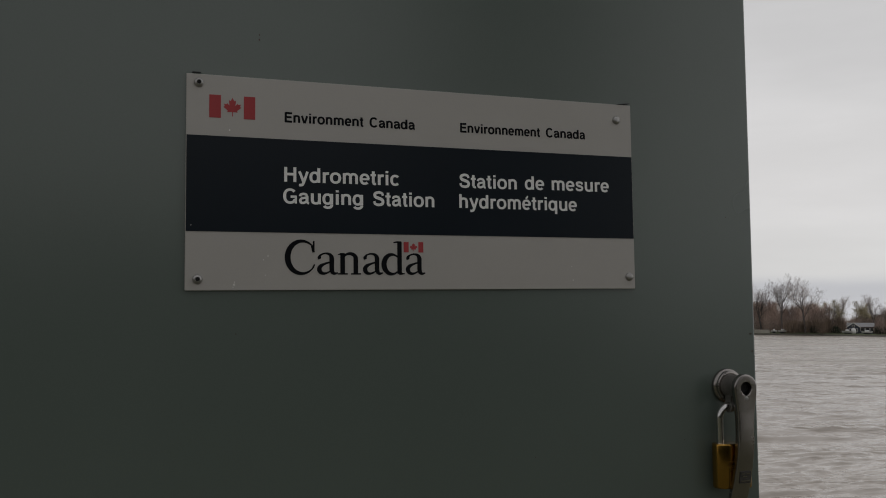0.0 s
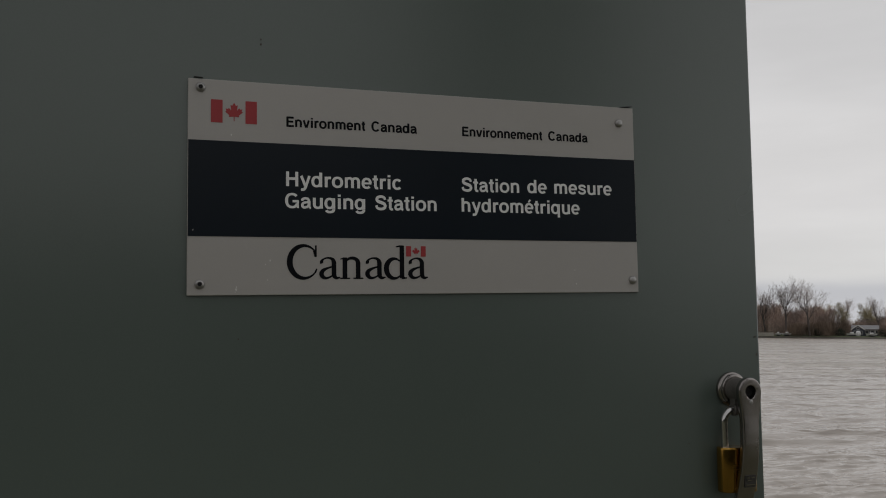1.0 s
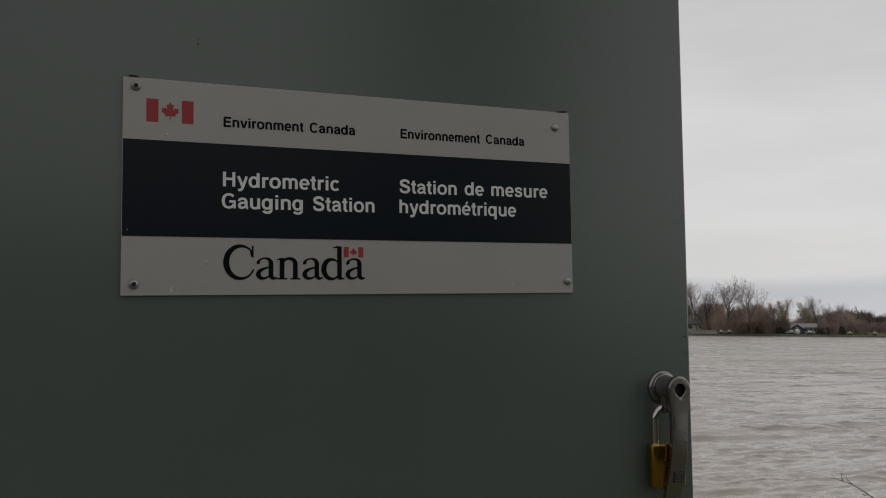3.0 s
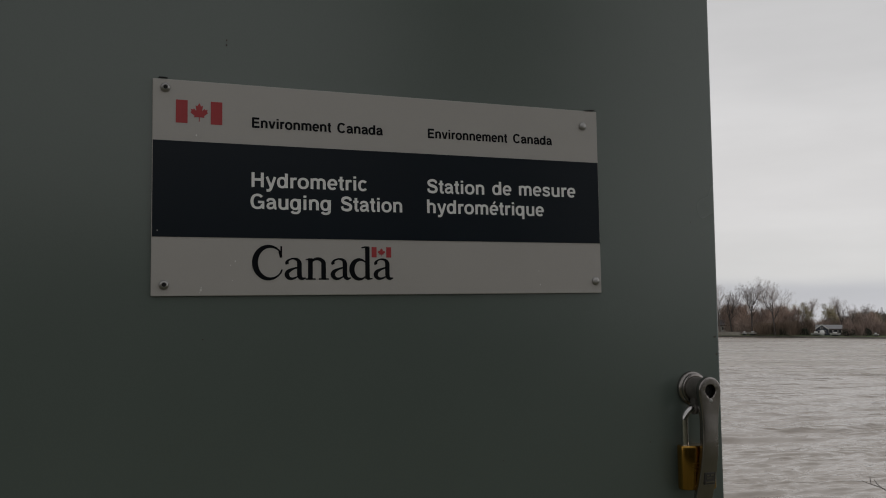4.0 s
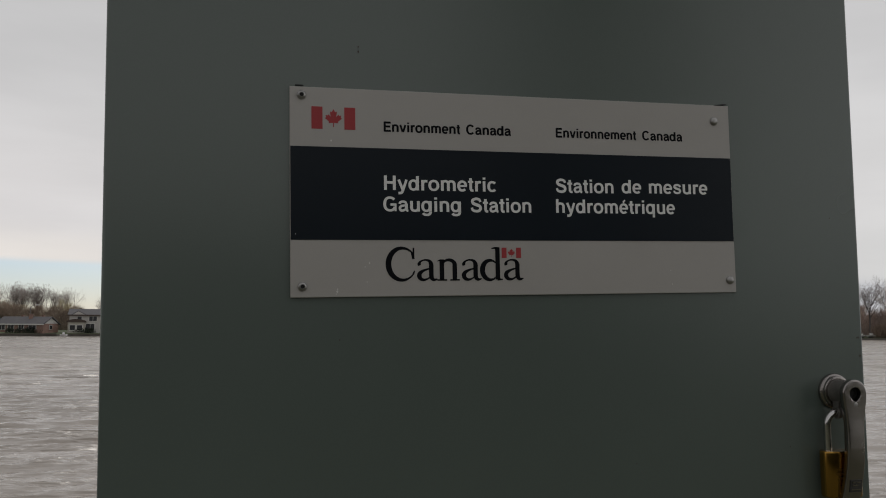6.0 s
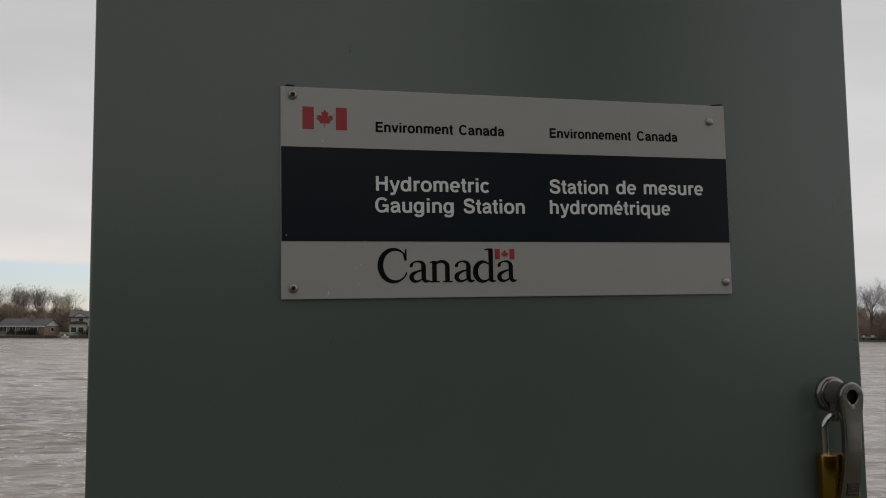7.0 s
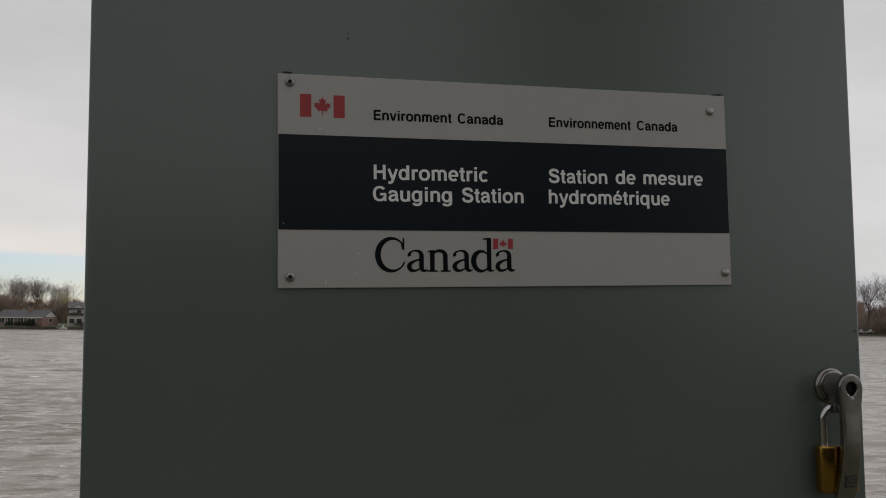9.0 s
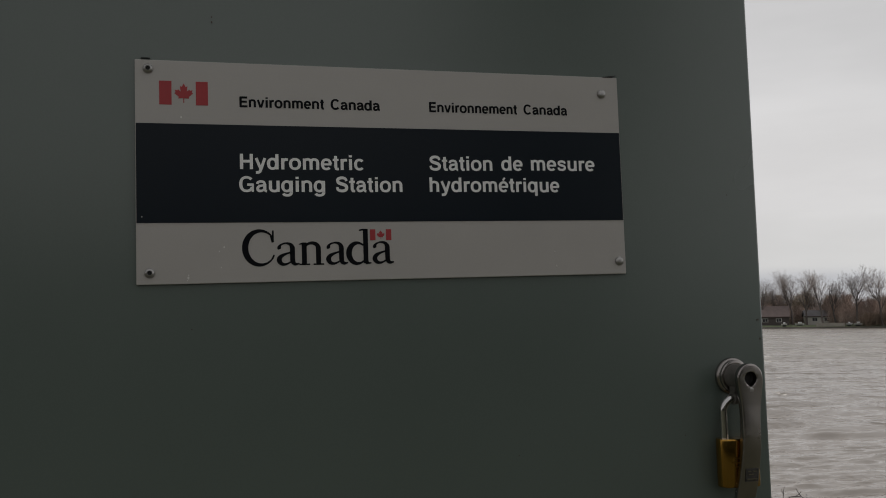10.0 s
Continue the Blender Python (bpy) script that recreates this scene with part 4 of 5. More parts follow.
def bare_tree(name, m, height, spread, rng, label, bud=False, dens=1.0):
    """A leafless tree: a tapered, forking trunk and limbs, and a crown of fine twigs."""
    tv, tf, cv, cf = [], [], [], []
    up = Vector((0, 0, 1))

    def grow(p, d, length, r, level):
        steps = 3 if level < 2 else 2
        for s in range(steps):
            bend = Vector((rng.gauss(0, 1), rng.gauss(0, 1), rng.gauss(0, 0.5))) * (0.10 + 0.05 * level)
            d2 = (d + bend + up * (0.15 if level else 0.0)).normalized()
            q = p + d2 * length / steps
            r2 = max(r * (0.86 if level < 3 else 0.75), 0.013)
            if level <= 2:
                limb(tv, tf, p, q, r, r2, 6 if level == 0 else 4)
            else:
                limb(cv, cf, p, q, max(r, 0.016), r2, 3)
            if level < 5 and (level > 0 or s >= 1):
                kids = 2 if level < 3 else (2 if rng.random() < 0.6 * dens else (1 if rng.random() < 0.45 + 0.4 * dens else 0))
                for _ in range(kids):
                    az = rng.random() * 6.283
                    tilt = radians(rng.uniform(26, 58)) * (spread if level < 2 else 1.0)
                    side = Vector((math.cos(az), math.sin(az), 0))
                    nd = (d2 * math.cos(tilt) + (side - d2 * side.dot(d2)).normalized() * math.sin(tilt)).normalized()
                    grow(q, nd, length * rng.uniform(0.52, 0.74), r2 * rng.uniform(0.50, 0.66), level + 1)
            p, d, r = q, d2, r2
        if level < 5:
            grow(p, d, length * 0.6, r * 0.7, level + 1)

    grow(Vector((0, 0, -0.3)), up, height * 0.40, height * 0.0195, 0)
    top = max(v.z for v in cv + tv)
    k = height / top
    tv, cv = [v * k for v in tv], [v * k for v in cv]
    t = thing(name, m, label, "tree", "bare trees on the far bank")
    raw_mesh("trunk", tv, tf, M_BARK, t, True)
    raw_mesh("crown", cv, cf, M_BUD if bud else M_TWIG, t)
    return t


rng = random.Random(11)


def on_bank(az, back, turn=0.0, scale=1.0, z=None):
    p = polar(az, shore(az) + back, WATER_Z + (0.9 if back < 15 else 1.4) if z is None else z)
    return Matrix.Translation(p) @ pose(0, 0, 0, 0, 0, turn) @ Matrix.Scale(scale, 4)


# four kinds, built once at their first place and repeated
kinds = [
    bare_tree("bare_tree", on_bank(41.65, 3), 18.6, 0.80, rng, "tall leafless grey tree with wide forked crown", dens=0.35),
    bare_tree("bare_tree", on_bank(40.3, 6), 19.8, 0.7, rng, "tall leafless grey tree with narrow upright crown", dens=0.3),
    bare_tree("bare_tree", on_bank(36.7, 12), 18.8, 0.5, rng, "slender leafless tree standing in brush on the far bank", dens=0.15),
    bare_tree("budding_tree", on_bank(43.1, 9), 11.0, 1.0, rng, "tree with first yellow-green buds on far bank", bud=True, dens=0.55),
    bare_tree("bare_tree", on_bank(-13.1, 48), 14.6, 0.62, rng, "thin leafless tree with fan-shaped crown behind far houses", dens=0.1),
]
# kind, azimuth, back from the water, turn, scale
right_trees = [
    (1, 39.1, 8, 70, 0.86), (2, 38.4, 6, 10, 0.98), (2, 37.5, 10, 120, 0.92), (2, 36.6, 24, 30, 0.92),
    (1, 35.6, 20, 310, 0.75), (2, 34.8, 14, 250, 0.86), (0, 33.8, 16, 40, 0.7), (3, 42.8, 12, 100, 0.95), (2, 43.5, 22, 190, 0.66),
    (3, 44.4, 20, 300, 0.95), (3, 45, 24, 60, 0.90), (2, 45.5, 14, 15, 0.70), (1, 46, 18, 330, 0.52), (2, 46.6, 22, 140, 0.55),
    (3, 42.2, 16, 210, 0.85),
]
left_trees = [
    (0, -13.7, 42, 80, 0.76), (4, -12.6, 46, 20, 0.92), (4, -12.2, 50, 160, 0.92), (4, -10.75, 48, 40, 0.88), (4, -11.75, 44, 260, 0.93), (4, -11.25, 52, 110, 0.98),
    (3, -10.35, 40, 10, 0.85), (4, -9.75, 46, 200, 0.88), (0, -7.55, 48, 30, 0.60),
    (3, -14.4, 38, 220, 1.2), (2, -15.2, 44, 300, 0.84), (1, -6.4, 50, 180, 0.7),
]
middle_trees = [
    (2, -3, 20, 45, 0.8), (1, 1, 26, 10, 0.7), (0, 6, 18, 140, 0.7), (3, 11, 22, 70, 1.1), (1, 16, 24, 200, 0.75),
    (2, 21, 18, 310, 0.85), (0, 26, 20, 100, 0.75), (1, 30, 16, 15, 0.8), (2, 50.5, 26, 75, 0.6), (3, 52.5, 24, 180, 0.8),
    (1, 55, 28, 260, 0.6),
]
for k, az, back, turn, sc in right_trees + left_trees + middle_trees:
    copy_thing(kinds[k], on_bank(az, back, turn)).scale = (sc, sc, sc)


def thicket(name, label, clumps, mat, seed, kind="stuff", blade=(0.7, 1.8), per=1.15, thin=(0.022, 0.050), rise=1.3):
    """Brush: clumps of fine sticks and sprays with ragged outlines. clumps: x, y, z, radius, height."""
    r = np.random.default_rng(seed)
    vs, n_all = [], 0
    for cx, cy, cz, rad, h in clumps:
        n = int(per * (180 + 42 * rad * h))
        u = r.random(n)
        ang, q = r.random(n) * 6.283, np.sqrt(r.random(n))
        lob = 1 + 0.25 * np.sin(ang * 3 + r.random() * 6) + 0.12 * np.sin(ang * 7 + r.random() * 6)
        zz = h * u ** 0.8
        wid = rad * lob * np.sqrt(np.clip(1 - (np.clip(u, 0, 1) * 1.04 - 0.25) ** 2 / 0.66, 0.02, 1))
        px, py = cx + q * wid * np.cos(ang), cy + q * wid * np.sin(ang)
        pz = cz + zz + r.normal(0, 0.25, n)
        p = np.stack([px, py, pz], -1)
        ln = r.uniform(blade[0], blade[1], n)[:, None]
        dirs = np.stack([r.normal(0, 0.5, n) + 0.25 * np.cos(ang), r.normal(0, 0.5, n) + 0.25 * np.sin(ang), r.normal(rise, 0.45, n)], -1)
        dirs /= np.linalg.norm(dirs, axis=1)[:, None]
        sd = np.cross(dirs, r.normal(0, 1, (n, 3)))
        sd /= np.linalg.norm(sd, axis=1)[:, None] + 1e-9
        w = ln * r.uniform(thin[0], thin[1], n)[:, None]
        vs.append(np.stack([p - sd * w, p + sd * w, p + dirs * ln * 1.6], 1).reshape(-1, 3))
        n_all += n
    v = np.concatenate(vs)
    f = np.arange(len(v), dtype=np.int32)
    me = bpy.data.meshes.new(name)
    me.vertices.add(len(v))
    me.vertices.foreach_set("co", v.ravel())
    me.loops.add(len(f))
    me.loops.foreach_set("vertex_index", f)
    me.polygons.add(n_all)
    me.polygons.foreach_set("loop_start", np.arange(0, len(f), 3, dtype=np.int32))
    me.update(calc_edges=True)
    me.materials.append(mat)
    return tagged(new(name, me), label, "brush", kind=kind)


def row_of_clumps(az0, az1, step, back, rad, height, seed):
    r = random.Random(seed)
    out, az = [], az0
    while az < az1:
        b = back + r.uniform(-3, 4)
        p = polar(az + r.uniform(-0.2, 0.2), shore(az) + b, WATER_Z + 0.6)
        hh = height(az) * r.uniform(0.72, 1.1)
        out.append((p.x, p.y, p.z, rad * r.uniform(0.7, 1.25), hh))
        az += step * r.uniform(0.7, 1.3)
    return out


top_right = lambda az: float(np.interp(az, [33, 36, 37.5, 39.4, 42.3, 42.8, 43.9, 45.4, 46.4, 51, 60], [8.5, 9.5, 10.0, 8.5, 8.0, 5.0, 4.2, 5.2, 6.3, 6.5, 6]))
top_left = lambda az: float(np.interp(az, [-9.5, -9.0, -8.0, -7.6], [6.6, 4.6, 4.2, 6.0])) + 0.5 * math.sin(az * 1.3)
thicket("russet_brush", "russet leafless brush along the far waterline", row_of_clumps(33, 38.8, 0.55, 30, 2.8, top_right, 3) + row_of_clumps(38.8, 47.0, 0.62, 16, 2.8, top_right, 13), M_BRUSH, 3)
thicket("olive_brush", "olive and yellowish budding brush behind the far shore", row_of_clumps(33, 47.5, 0.9, 30, 2.6, lambda a: top_right(a) * 1.05, 4), M_BRUSH2, 4)
thicket("dark_wood", "dark brown distant wood along the far bank", row_of_clumps(45.2, 66, 0.30, 34, 3.0, top_right, 5) + row_of_clumps(45.0, 66, 0.45, 46, 3.2, lambda a: top_right(a) * 1.08, 15), M_DARKWOOD, 5)
thicket("waterside_brush", "low brown brush at the far water's edge", row_of_clumps(40.5, 43.4, 0.30, 4, 1.6, lambda a: 3.4, 8), M_BRUSHD, 8)
thicket("waterside_brush", "dark brown brush along the far waterline", row_of_clumps(45.9, 62, 0.34, 6, 1.8, lambda a: 3.4, 28), M_DARKWOOD, 28)
thicket("russet_brush", "thin russet brush among the tall far trees", row_of_clumps(39.2, 43.0, 0.40, 10.5, 2.4, lambda a: 8.6, 29), M_BRUSH, 29, per=1.0)
thicket("russet_brush", "russet leafless brush under the far trees", row_of_clumps(32, 38.6, 0.5, 24, 2.2, lambda a: 6.6, 18) + row_of_clumps(38.9, 40.2, 0.4, 10, 2.0, lambda a: 6.2, 19), M_BRUSH, 18)
thicket("russet_brush", "russet leafless wood behind the far houses", row_of_clumps(-20, -4, 0.42, 36, 3.2, lambda a: top_left(a) * 1.12, 6), M_BRUSHD, 6, per=1.7, blade=(0.4, 1.1), rise=0.8)
thicket("olive_brush", "olive budding wood behind the far houses", row_of_clumps(-20, -4, 0.8, 42, 3.0, lambda a: top_left(a) * 1.15, 7), M_BRUSH2, 7, per=1.5, blade=(0.4, 1.1), rise=0.8)
thicket("russet_brush", "russet leafless brush on the far bank", row_of_clumps(-4, 33, 0.9, 18, 3.4, lambda a: 8.0, 9), M_BRUSH, 9)
thicket("clipped_hedge", "dark green clipped hedges before the far houses", [(*polar(a, shore(a) + 4.0, WATER_Z + 0.7), 1.2, 1.0) for a in (-13.0, -12.5, -12.1, -11.7, -11.3, -9.15, -8.9, -8.55, -7.5, -7.2)], M_CONIFER, 10, blade=(0.12, 0.3), per=2.5, thin=(0.12, 0.28))
thicket("clipped_hedge", "dark green rounded shrubs on the far bank", [(*polar(a, shore(a) + 4.0, WATER_Z + 0.7), 1.5, 2.0) for a in (45.65, 45.85, 43.35, 46.8, 42.1)], M_CONIFER, 12, blade=(0.15, 0.4), per=2.0, thin=(0.12, 0.28))
# unseen near-bank evergreens added to darken the door's reflections: low belt, tall spruce
belt = [(x + random.uniform(-0.8, 0.8), -15 + random.uniform(-2, 2), 0.0, 2.6, random.uniform(1.4, 2.4)) for x in np.arange(-44, 7.5, 1.7)]
belt += [(x, -19.5, 0.0, 3.0, random.uniform(1.6, 2.6)) for x in np.arange(-44, 8, 2.4)]
thicket("unseen_evergreen_belt", "unseen dense dark evergreen belt on the near bank, added to darken reflections", belt, M_CONIFER, 21, blade=(0.3, 0.8), per=4.0, thin=(0.12, 0.28))


def spruce(m, height, radius, label):
    s = thing("spruce_tree", m, label, "tree")
    bm = bmesh.new()
    add_tube(bm, [Vector((0, 0, -0.3)), Vector((0, 0, height * 0.5)), Vector((0, 0, height))], [0.22, 0.13, 0.02], 8)
    part("trunk", bm, M_BARK, s)
    r = random.Random(4)
    verts, faces = [], []
    for k in range(46):
        zz = 0.5 + (height - 0.7) * k / 46
        reach = radius * (1 - zz / height) ** 0.75 + 0.1
        for q in range(11):
            az = r.random() * 6.283
            d = Vector((math.cos(az), math.sin(az), 0))
            side = Vector((-d.y, d.x, 0))
            ln = reach * r.uniform(0.75, 1.08)
            for w in range(7):
                f = (w + 0.6) / 7
                p = d * ln * f + Vector((0, 0, zz - 0.30 * ln * f * f + r.gauss(0, 0.05)))
                span = 0.36 * (1 - 0.6 * f) + 0.08
                for sg in (-1, 1):
                    n0 = len(verts)
                    tip = p + side * sg * span + d * 0.16 + Vector((0, 0, r.uniform(-0.16, 0.03)))
                    verts.extend((p - d * 0.09, p + d * 0.13, tip))
                    faces.append((n0, n0 + 1, n0 + 2))
    raw_mesh("crown", verts, faces, M_CONIFER, s)
    return s


# added out of view as the dark shape mirrored in the upper door
spruce(Matrix.Translation((5.1, -11.0, 0)), 13.0, 2.9, "unseen tall dark spruce on the near bank, added for the dark reflection in the door")

# ------------------------------------------------------------------ far houses and clutter


def gable_house(m, label, w, d, eave, ridge, wall, roof, gable=None, overhang=0.45, windows=(), side_windows=(), chimneys=(), extra=None):
    """Front faces -y; ridge along x. w, d: size; windows: x, z, width, height on the front."""
    h = thing("house", m, label, "house", "houses on the far bank")
    bm = bmesh.new()
    add_box(bm, -w / 2, w / 2, -d / 2, d / 2, -0.6, eave)
    part("wall", bm, wall, h)
    for sx in (-1, 1):
        bm = bmesh.new()
        v = [bm.verts.new((sx * w / 2, -d / 2, eave)), bm.verts.new((sx * w / 2, d / 2, eave)), bm.verts.new((sx * w / 2, 0, ridge - 0.05))]
        u = [bm.verts.new((sx * (w / 2 - 0.25), -d / 2, eave)), bm.verts.new((sx * (w / 2 - 0.25), d / 2, eave)), bm.verts.new((sx * (w / 2 - 0.25), 0, ridge - 0.05))]
        bm.faces.new(v), bm.faces.new(u[::-1])
        for i in range(3):
            bm.faces.new((v[i], u[i], u[(i + 1) % 3], v[(i + 1) % 3]))
        bmesh.ops.recalc_face_normals(bm, faces=bm.faces[:])
        part("gable", bm, gable or wall, h)
    drop = (ridge - eave) / (d / 2) * overhang
    for sy in (-1, 1):
        bm = bmesh.new()
        a = [(-w / 2 - overhang, sy * (d / 2 + overhang), eave - drop), (w / 2 + overhang, sy * (d / 2 + overhang), eave - drop), (w / 2 + overhang, 0, ridge), (-w / 2 - overhang, 0, ridge)]
        lo = [bm.verts.new(p) for p in a]
        hi = [bm.verts.new((p[0], p[1], p[2] + 0.2)) for p in a]
        bm.faces.new(lo), bm.faces.new(hi)
        for i in range(4):
            bm.faces.new((lo[i], lo[(i + 1) % 4], hi[(i + 1) % 4], hi[i]))
        bmesh.ops.recalc_face_normals(bm, faces=bm.faces[:])
        r = part("roof", bm, roof, h)
        if sy < 0:
            bm = box(-w / 2 - overhang, w / 2 + overhang, -d / 2 - overhang - 0.06, -d / 2 - overhang, eave - drop - 0.12, eave - drop + 0.18)
            part("gutter", bm, M_TRIM if wall is M_BRICK else M_BROWNTRIM, r)
    for cx, cy, cw, top in chimneys:
        part("chimney", box(cx - cw / 2, cx + cw / 2, cy - 0.35, cy + 0.35, eave - 0.5, top), M_BRICK, h)
    for wx, wz, ww, wh in windows:
        f = part("window", box(wx - ww / 2 - 0.1, wx + ww / 2 + 0.1, -d / 2 - 0.06, -d / 2 + 0.05, wz - 0.1, wz + wh + 0.1), M_TRIM, h)
        n = max(1, round(ww / 0.9))
        for i in range(n):
            a = wx - ww / 2 + ww * i / n
            part("pane", box(a + 0.05, a + ww / n - 0.05, -d / 2 - 0.09, -d / 2 - 0.02, wz, wz + wh), M_GLASS, f)
    for sy, wz, ww, wh in side_windows:
        f = part("window", box(w / 2 - 0.05, w / 2 + 0.06, sy - ww / 2 - 0.1, sy + ww / 2 + 0.1, wz - 0.1, wz + wh + 0.1), M_TRIM, h)
        part("pane", box(w / 2 + 0.02, w / 2 + 0.09, sy - ww / 2, sy + ww / 2, wz, wz + wh), M_GLASS, f)
    return h


# long low brick house, its gable end turned half to the river
gable_house(on_bank(-12.05, 9, -22), "long low pinkish brick bungalow with a grey shingle roof", 12.6, 6.4, 2.25, 3.85, M_BRICK, M_ROOF, gable=M_TRIM,
            windows=((-4.9, 0.7, 1.8, 1.2), (-2.4, 0.2, 1.6, 1.8), (0.4, 0.9, 1.4, 1.0), (3.4, 0.9, 2.0, 0.9)), side_windows=((0.0, 0.9, 1.0, 0.9),), chimneys=((1.4, -0.9, 0.8, 4.55), (-1.6, 0.3, 0.5, 4.45), (4.0, 0.3, 0.5, 4.45)))
# two-storey rendered house with a lower bay
two = gable_house(on_bank(-8.58, 9, 5), "two-storey cream rendered house with grey roof and round bay", 9.4, 8.0, 4.6, 6.0, M_SIDING, M_ROOF,
                  windows=((-2.3, 3.25, 1.1, 0.9), (0.9, 3.05, 1.9, 1.15), (0.3, 0.7, 2.1, 1.6), (3.3, 3.1, 1.2, 1.0), (3.3, 0.8, 1.4, 1.4)), side_windows=((0, 3.4, 1.2, 1.1),))
bm = bmesh.new()
add_box(bm, -4.9, -0.9, -5.6, -3.9, -0.4, 2.75)
part("bay", bm, M_STUCCO, two)
bm = bmesh.new()
add_poly(bm, [(-5.2, 2.7)] + [(-2.9 + 2.3 * math.cos(a), 2.75 + 0.75 * math.sin(a)) for a in np.linspace(math.pi, 0, 12)] + [(-0.6, 2.7)], -5.85, -3.95)
bmesh.ops.recalc_face_normals(bm, faces=bm.faces[:])
part("bay_roof", bm, M_BROWNTRIM, two)
bm = bmesh.new()
add_poly(bm, [(-4.6, 4.45), (-2.6, 5.7), (-0.3, 4.45)], -4.35, -0.2)
bmesh.ops.recalc_face_normals(bm, faces=bm.faces[:])
part("cross_gable", bm, M_ROOF, two)
bm = bmesh.new()
add_poly(bm, [(-4.3, 4.45), (-2.6, 5.45), (-0.6, 4.45)], -4.40, -4.3)
bmesh.ops.recalc_face_normals(bm, faces=bm.faces[:])
part("gable_face", bm, M_SIDING, two)
for wx in (-3.8, -2.1):
    f = part("window", box(wx - 0.75, wx + 0.75, -5.68, -5.55, 0.55, 2.05), M_TRIM, two)
    part("pane", box(wx - 0.62, wx + 0.62, -5.72, -5.6, 0.68, 1.92), M_GLASS, f)
part("door", box(-0.6, 0.3, -4.06, -3.95, 0, 2.1), M_TRIM, two)
# house with a blue-green roof beside it
gable_house(on_bank(-14.9, 13, -8), "pale house with a blue-green metal roof", 9.5, 7, 3.1, 5.1, M_SIDING, M_TEAL, windows=((-2, 0.8, 1.6, 1.2), (2.2, 0.8, 1.6, 1.2)))
# dark house behind the boats
dark = gable_house(on_bank(44.70, 9, -44.7, 0.84, WATER_Z + 1.0), "dark blue-grey house with pale roof and white trim", 9.0, 5.6, 2.35, 3.75, M_DARKSIDE, M_PALEROOF, overhang=0.3,
                   windows=((0.6, 0.85, 1.2, 1.1), (2.4, 0.85, 1.3, 1.1), (3.9, 0.85, 0.8, 1.1)), side_windows=((0, 0.9, 1.2, 1.1),))
bm = bmesh.new()
add_poly(bm, [(-4.5, -0.5), (-4.5, 2.3), (-2.45, 3.75), (-0.4, 2.3), (-0.4, -0.5)], -4.0, -2.7)
bmesh.ops.recalc_face_normals(bm, faces=bm.faces[:])
part("front_gable", bm, M_DARKSIDE, dark)
for side in (-1, 1):
    bm = bmesh.new()
    add_poly(bm, [(-2.45, 3.72), (-2.45, 4.05), (-2.45 + side * 2.5, 2.28), (-2.45 + side * 2.5, 1.98)], -4.25, 0.0)
    bmesh.ops.recalc_face_normals(bm, faces=bm.faces[:])
    slope = part("roof", bm, M_PALEROOF, dark)
    bm = bmesh.new()
    add_poly(bm, [(-2.45, 3.70), (-2.45, 4.07), (-2.45 + side * 2.52, 2.29), (-2.45 + side * 2.52, 1.92)], -4.33, -4.255)
    bmesh.ops.recalc_face_normals(bm, faces=bm.faces[:])
    part("bargeboard", bm, M_TRIM, slope)
for wx, wz, ww, wh in ((-3.3, 0.5, 0.95, 1.2), (-1.6, 0.5, 0.95, 1.2), (-2.45, 2.35, 0.7, 0.6)):
    f = part("window", box(wx - ww / 2 - 0.12, wx + ww / 2 + 0.12, -4.07, -3.98, wz - 0.12, wz + wh + 0.12), M_TRIM, dark)
    part("pane", box(wx - ww / 2, wx + ww / 2, -4.1, -4.0, wz, wz + wh), M_GLASS, f)
# pale houses half hidden by brush
gable_house(on_bank(38.3, 15, -36), "low pale house half hidden behind trees", 8.0, 6, 2.6, 4.3, M_SIDING, M_ROOF, windows=((-2, 0.9, 1.6, 1.1), (1.6, 0.9, 1.6, 1.1)))
gable_house(on_bank(40.45, 24, -36), "pale house half hidden behind russet brush", 7.0, 6, 3.2, 5.0, M_SIDING, M_ROOF, windows=((-1.6, 1.2, 1.2, 1.2), (1.2, 1.2, 1.2, 1.2)))
gable_house(on_bank(35.45, 15, -34), "low dark-walled house with a wide faded brown roof", 10.5, 9, 2.6, 5.8, M_BROWNWALL, M_BROWNROOF, windows=((-2, 0.8, 1.6, 1.0), (2.2, 0.8, 1.6, 1.0)))
gable_house(on_bank(38.0, 20, -30), "grey-roofed house behind trees", 7.0, 6, 2.6, 4.4, M_STUCCO, M_ROOF, windows=((-1.5, 0.9, 1.4, 1.1), (1.5, 0.9, 1.4, 1.1)))


def bank_wall(az0, az1, back, h, mat, label):
    bm = bmesh.new()
    n = max(2, int((az1 - az0) * 6))
    lo, hi = [], []
    for i in range(n + 1):
        az = az0 + (az1 - az0) * i / n
        for lst, z in ((lo, WATER_Z - 0.1), (hi, WATER_Z + h)):
            lst.append((bm.verts.new(polar(az, shore(az) + back, z)), bm.verts.new(polar(az, shore(az) + back + 0.5, z))))
    for i in range(n):
        bm.faces.new((lo[i][0], lo[i + 1][0], hi[i + 1][0], hi[i][0]))
        bm.faces.new((hi[i][0], hi[i + 1][0], hi[i + 1][1], hi[i][1]))
        bm.faces.new((lo[i][1], hi[i][1], hi[i + 1][1], lo[i + 1][1]))
    for e in (0, n):
        bm.faces.new((lo[e][0], hi[e][0], hi[e][1], lo[e][1]))
    bmesh.ops.recalc_face_normals(bm, faces=bm.faces[:])
    tagged(link_mesh("retaining_wall", bm, mat), label, "wall", kind="structure")


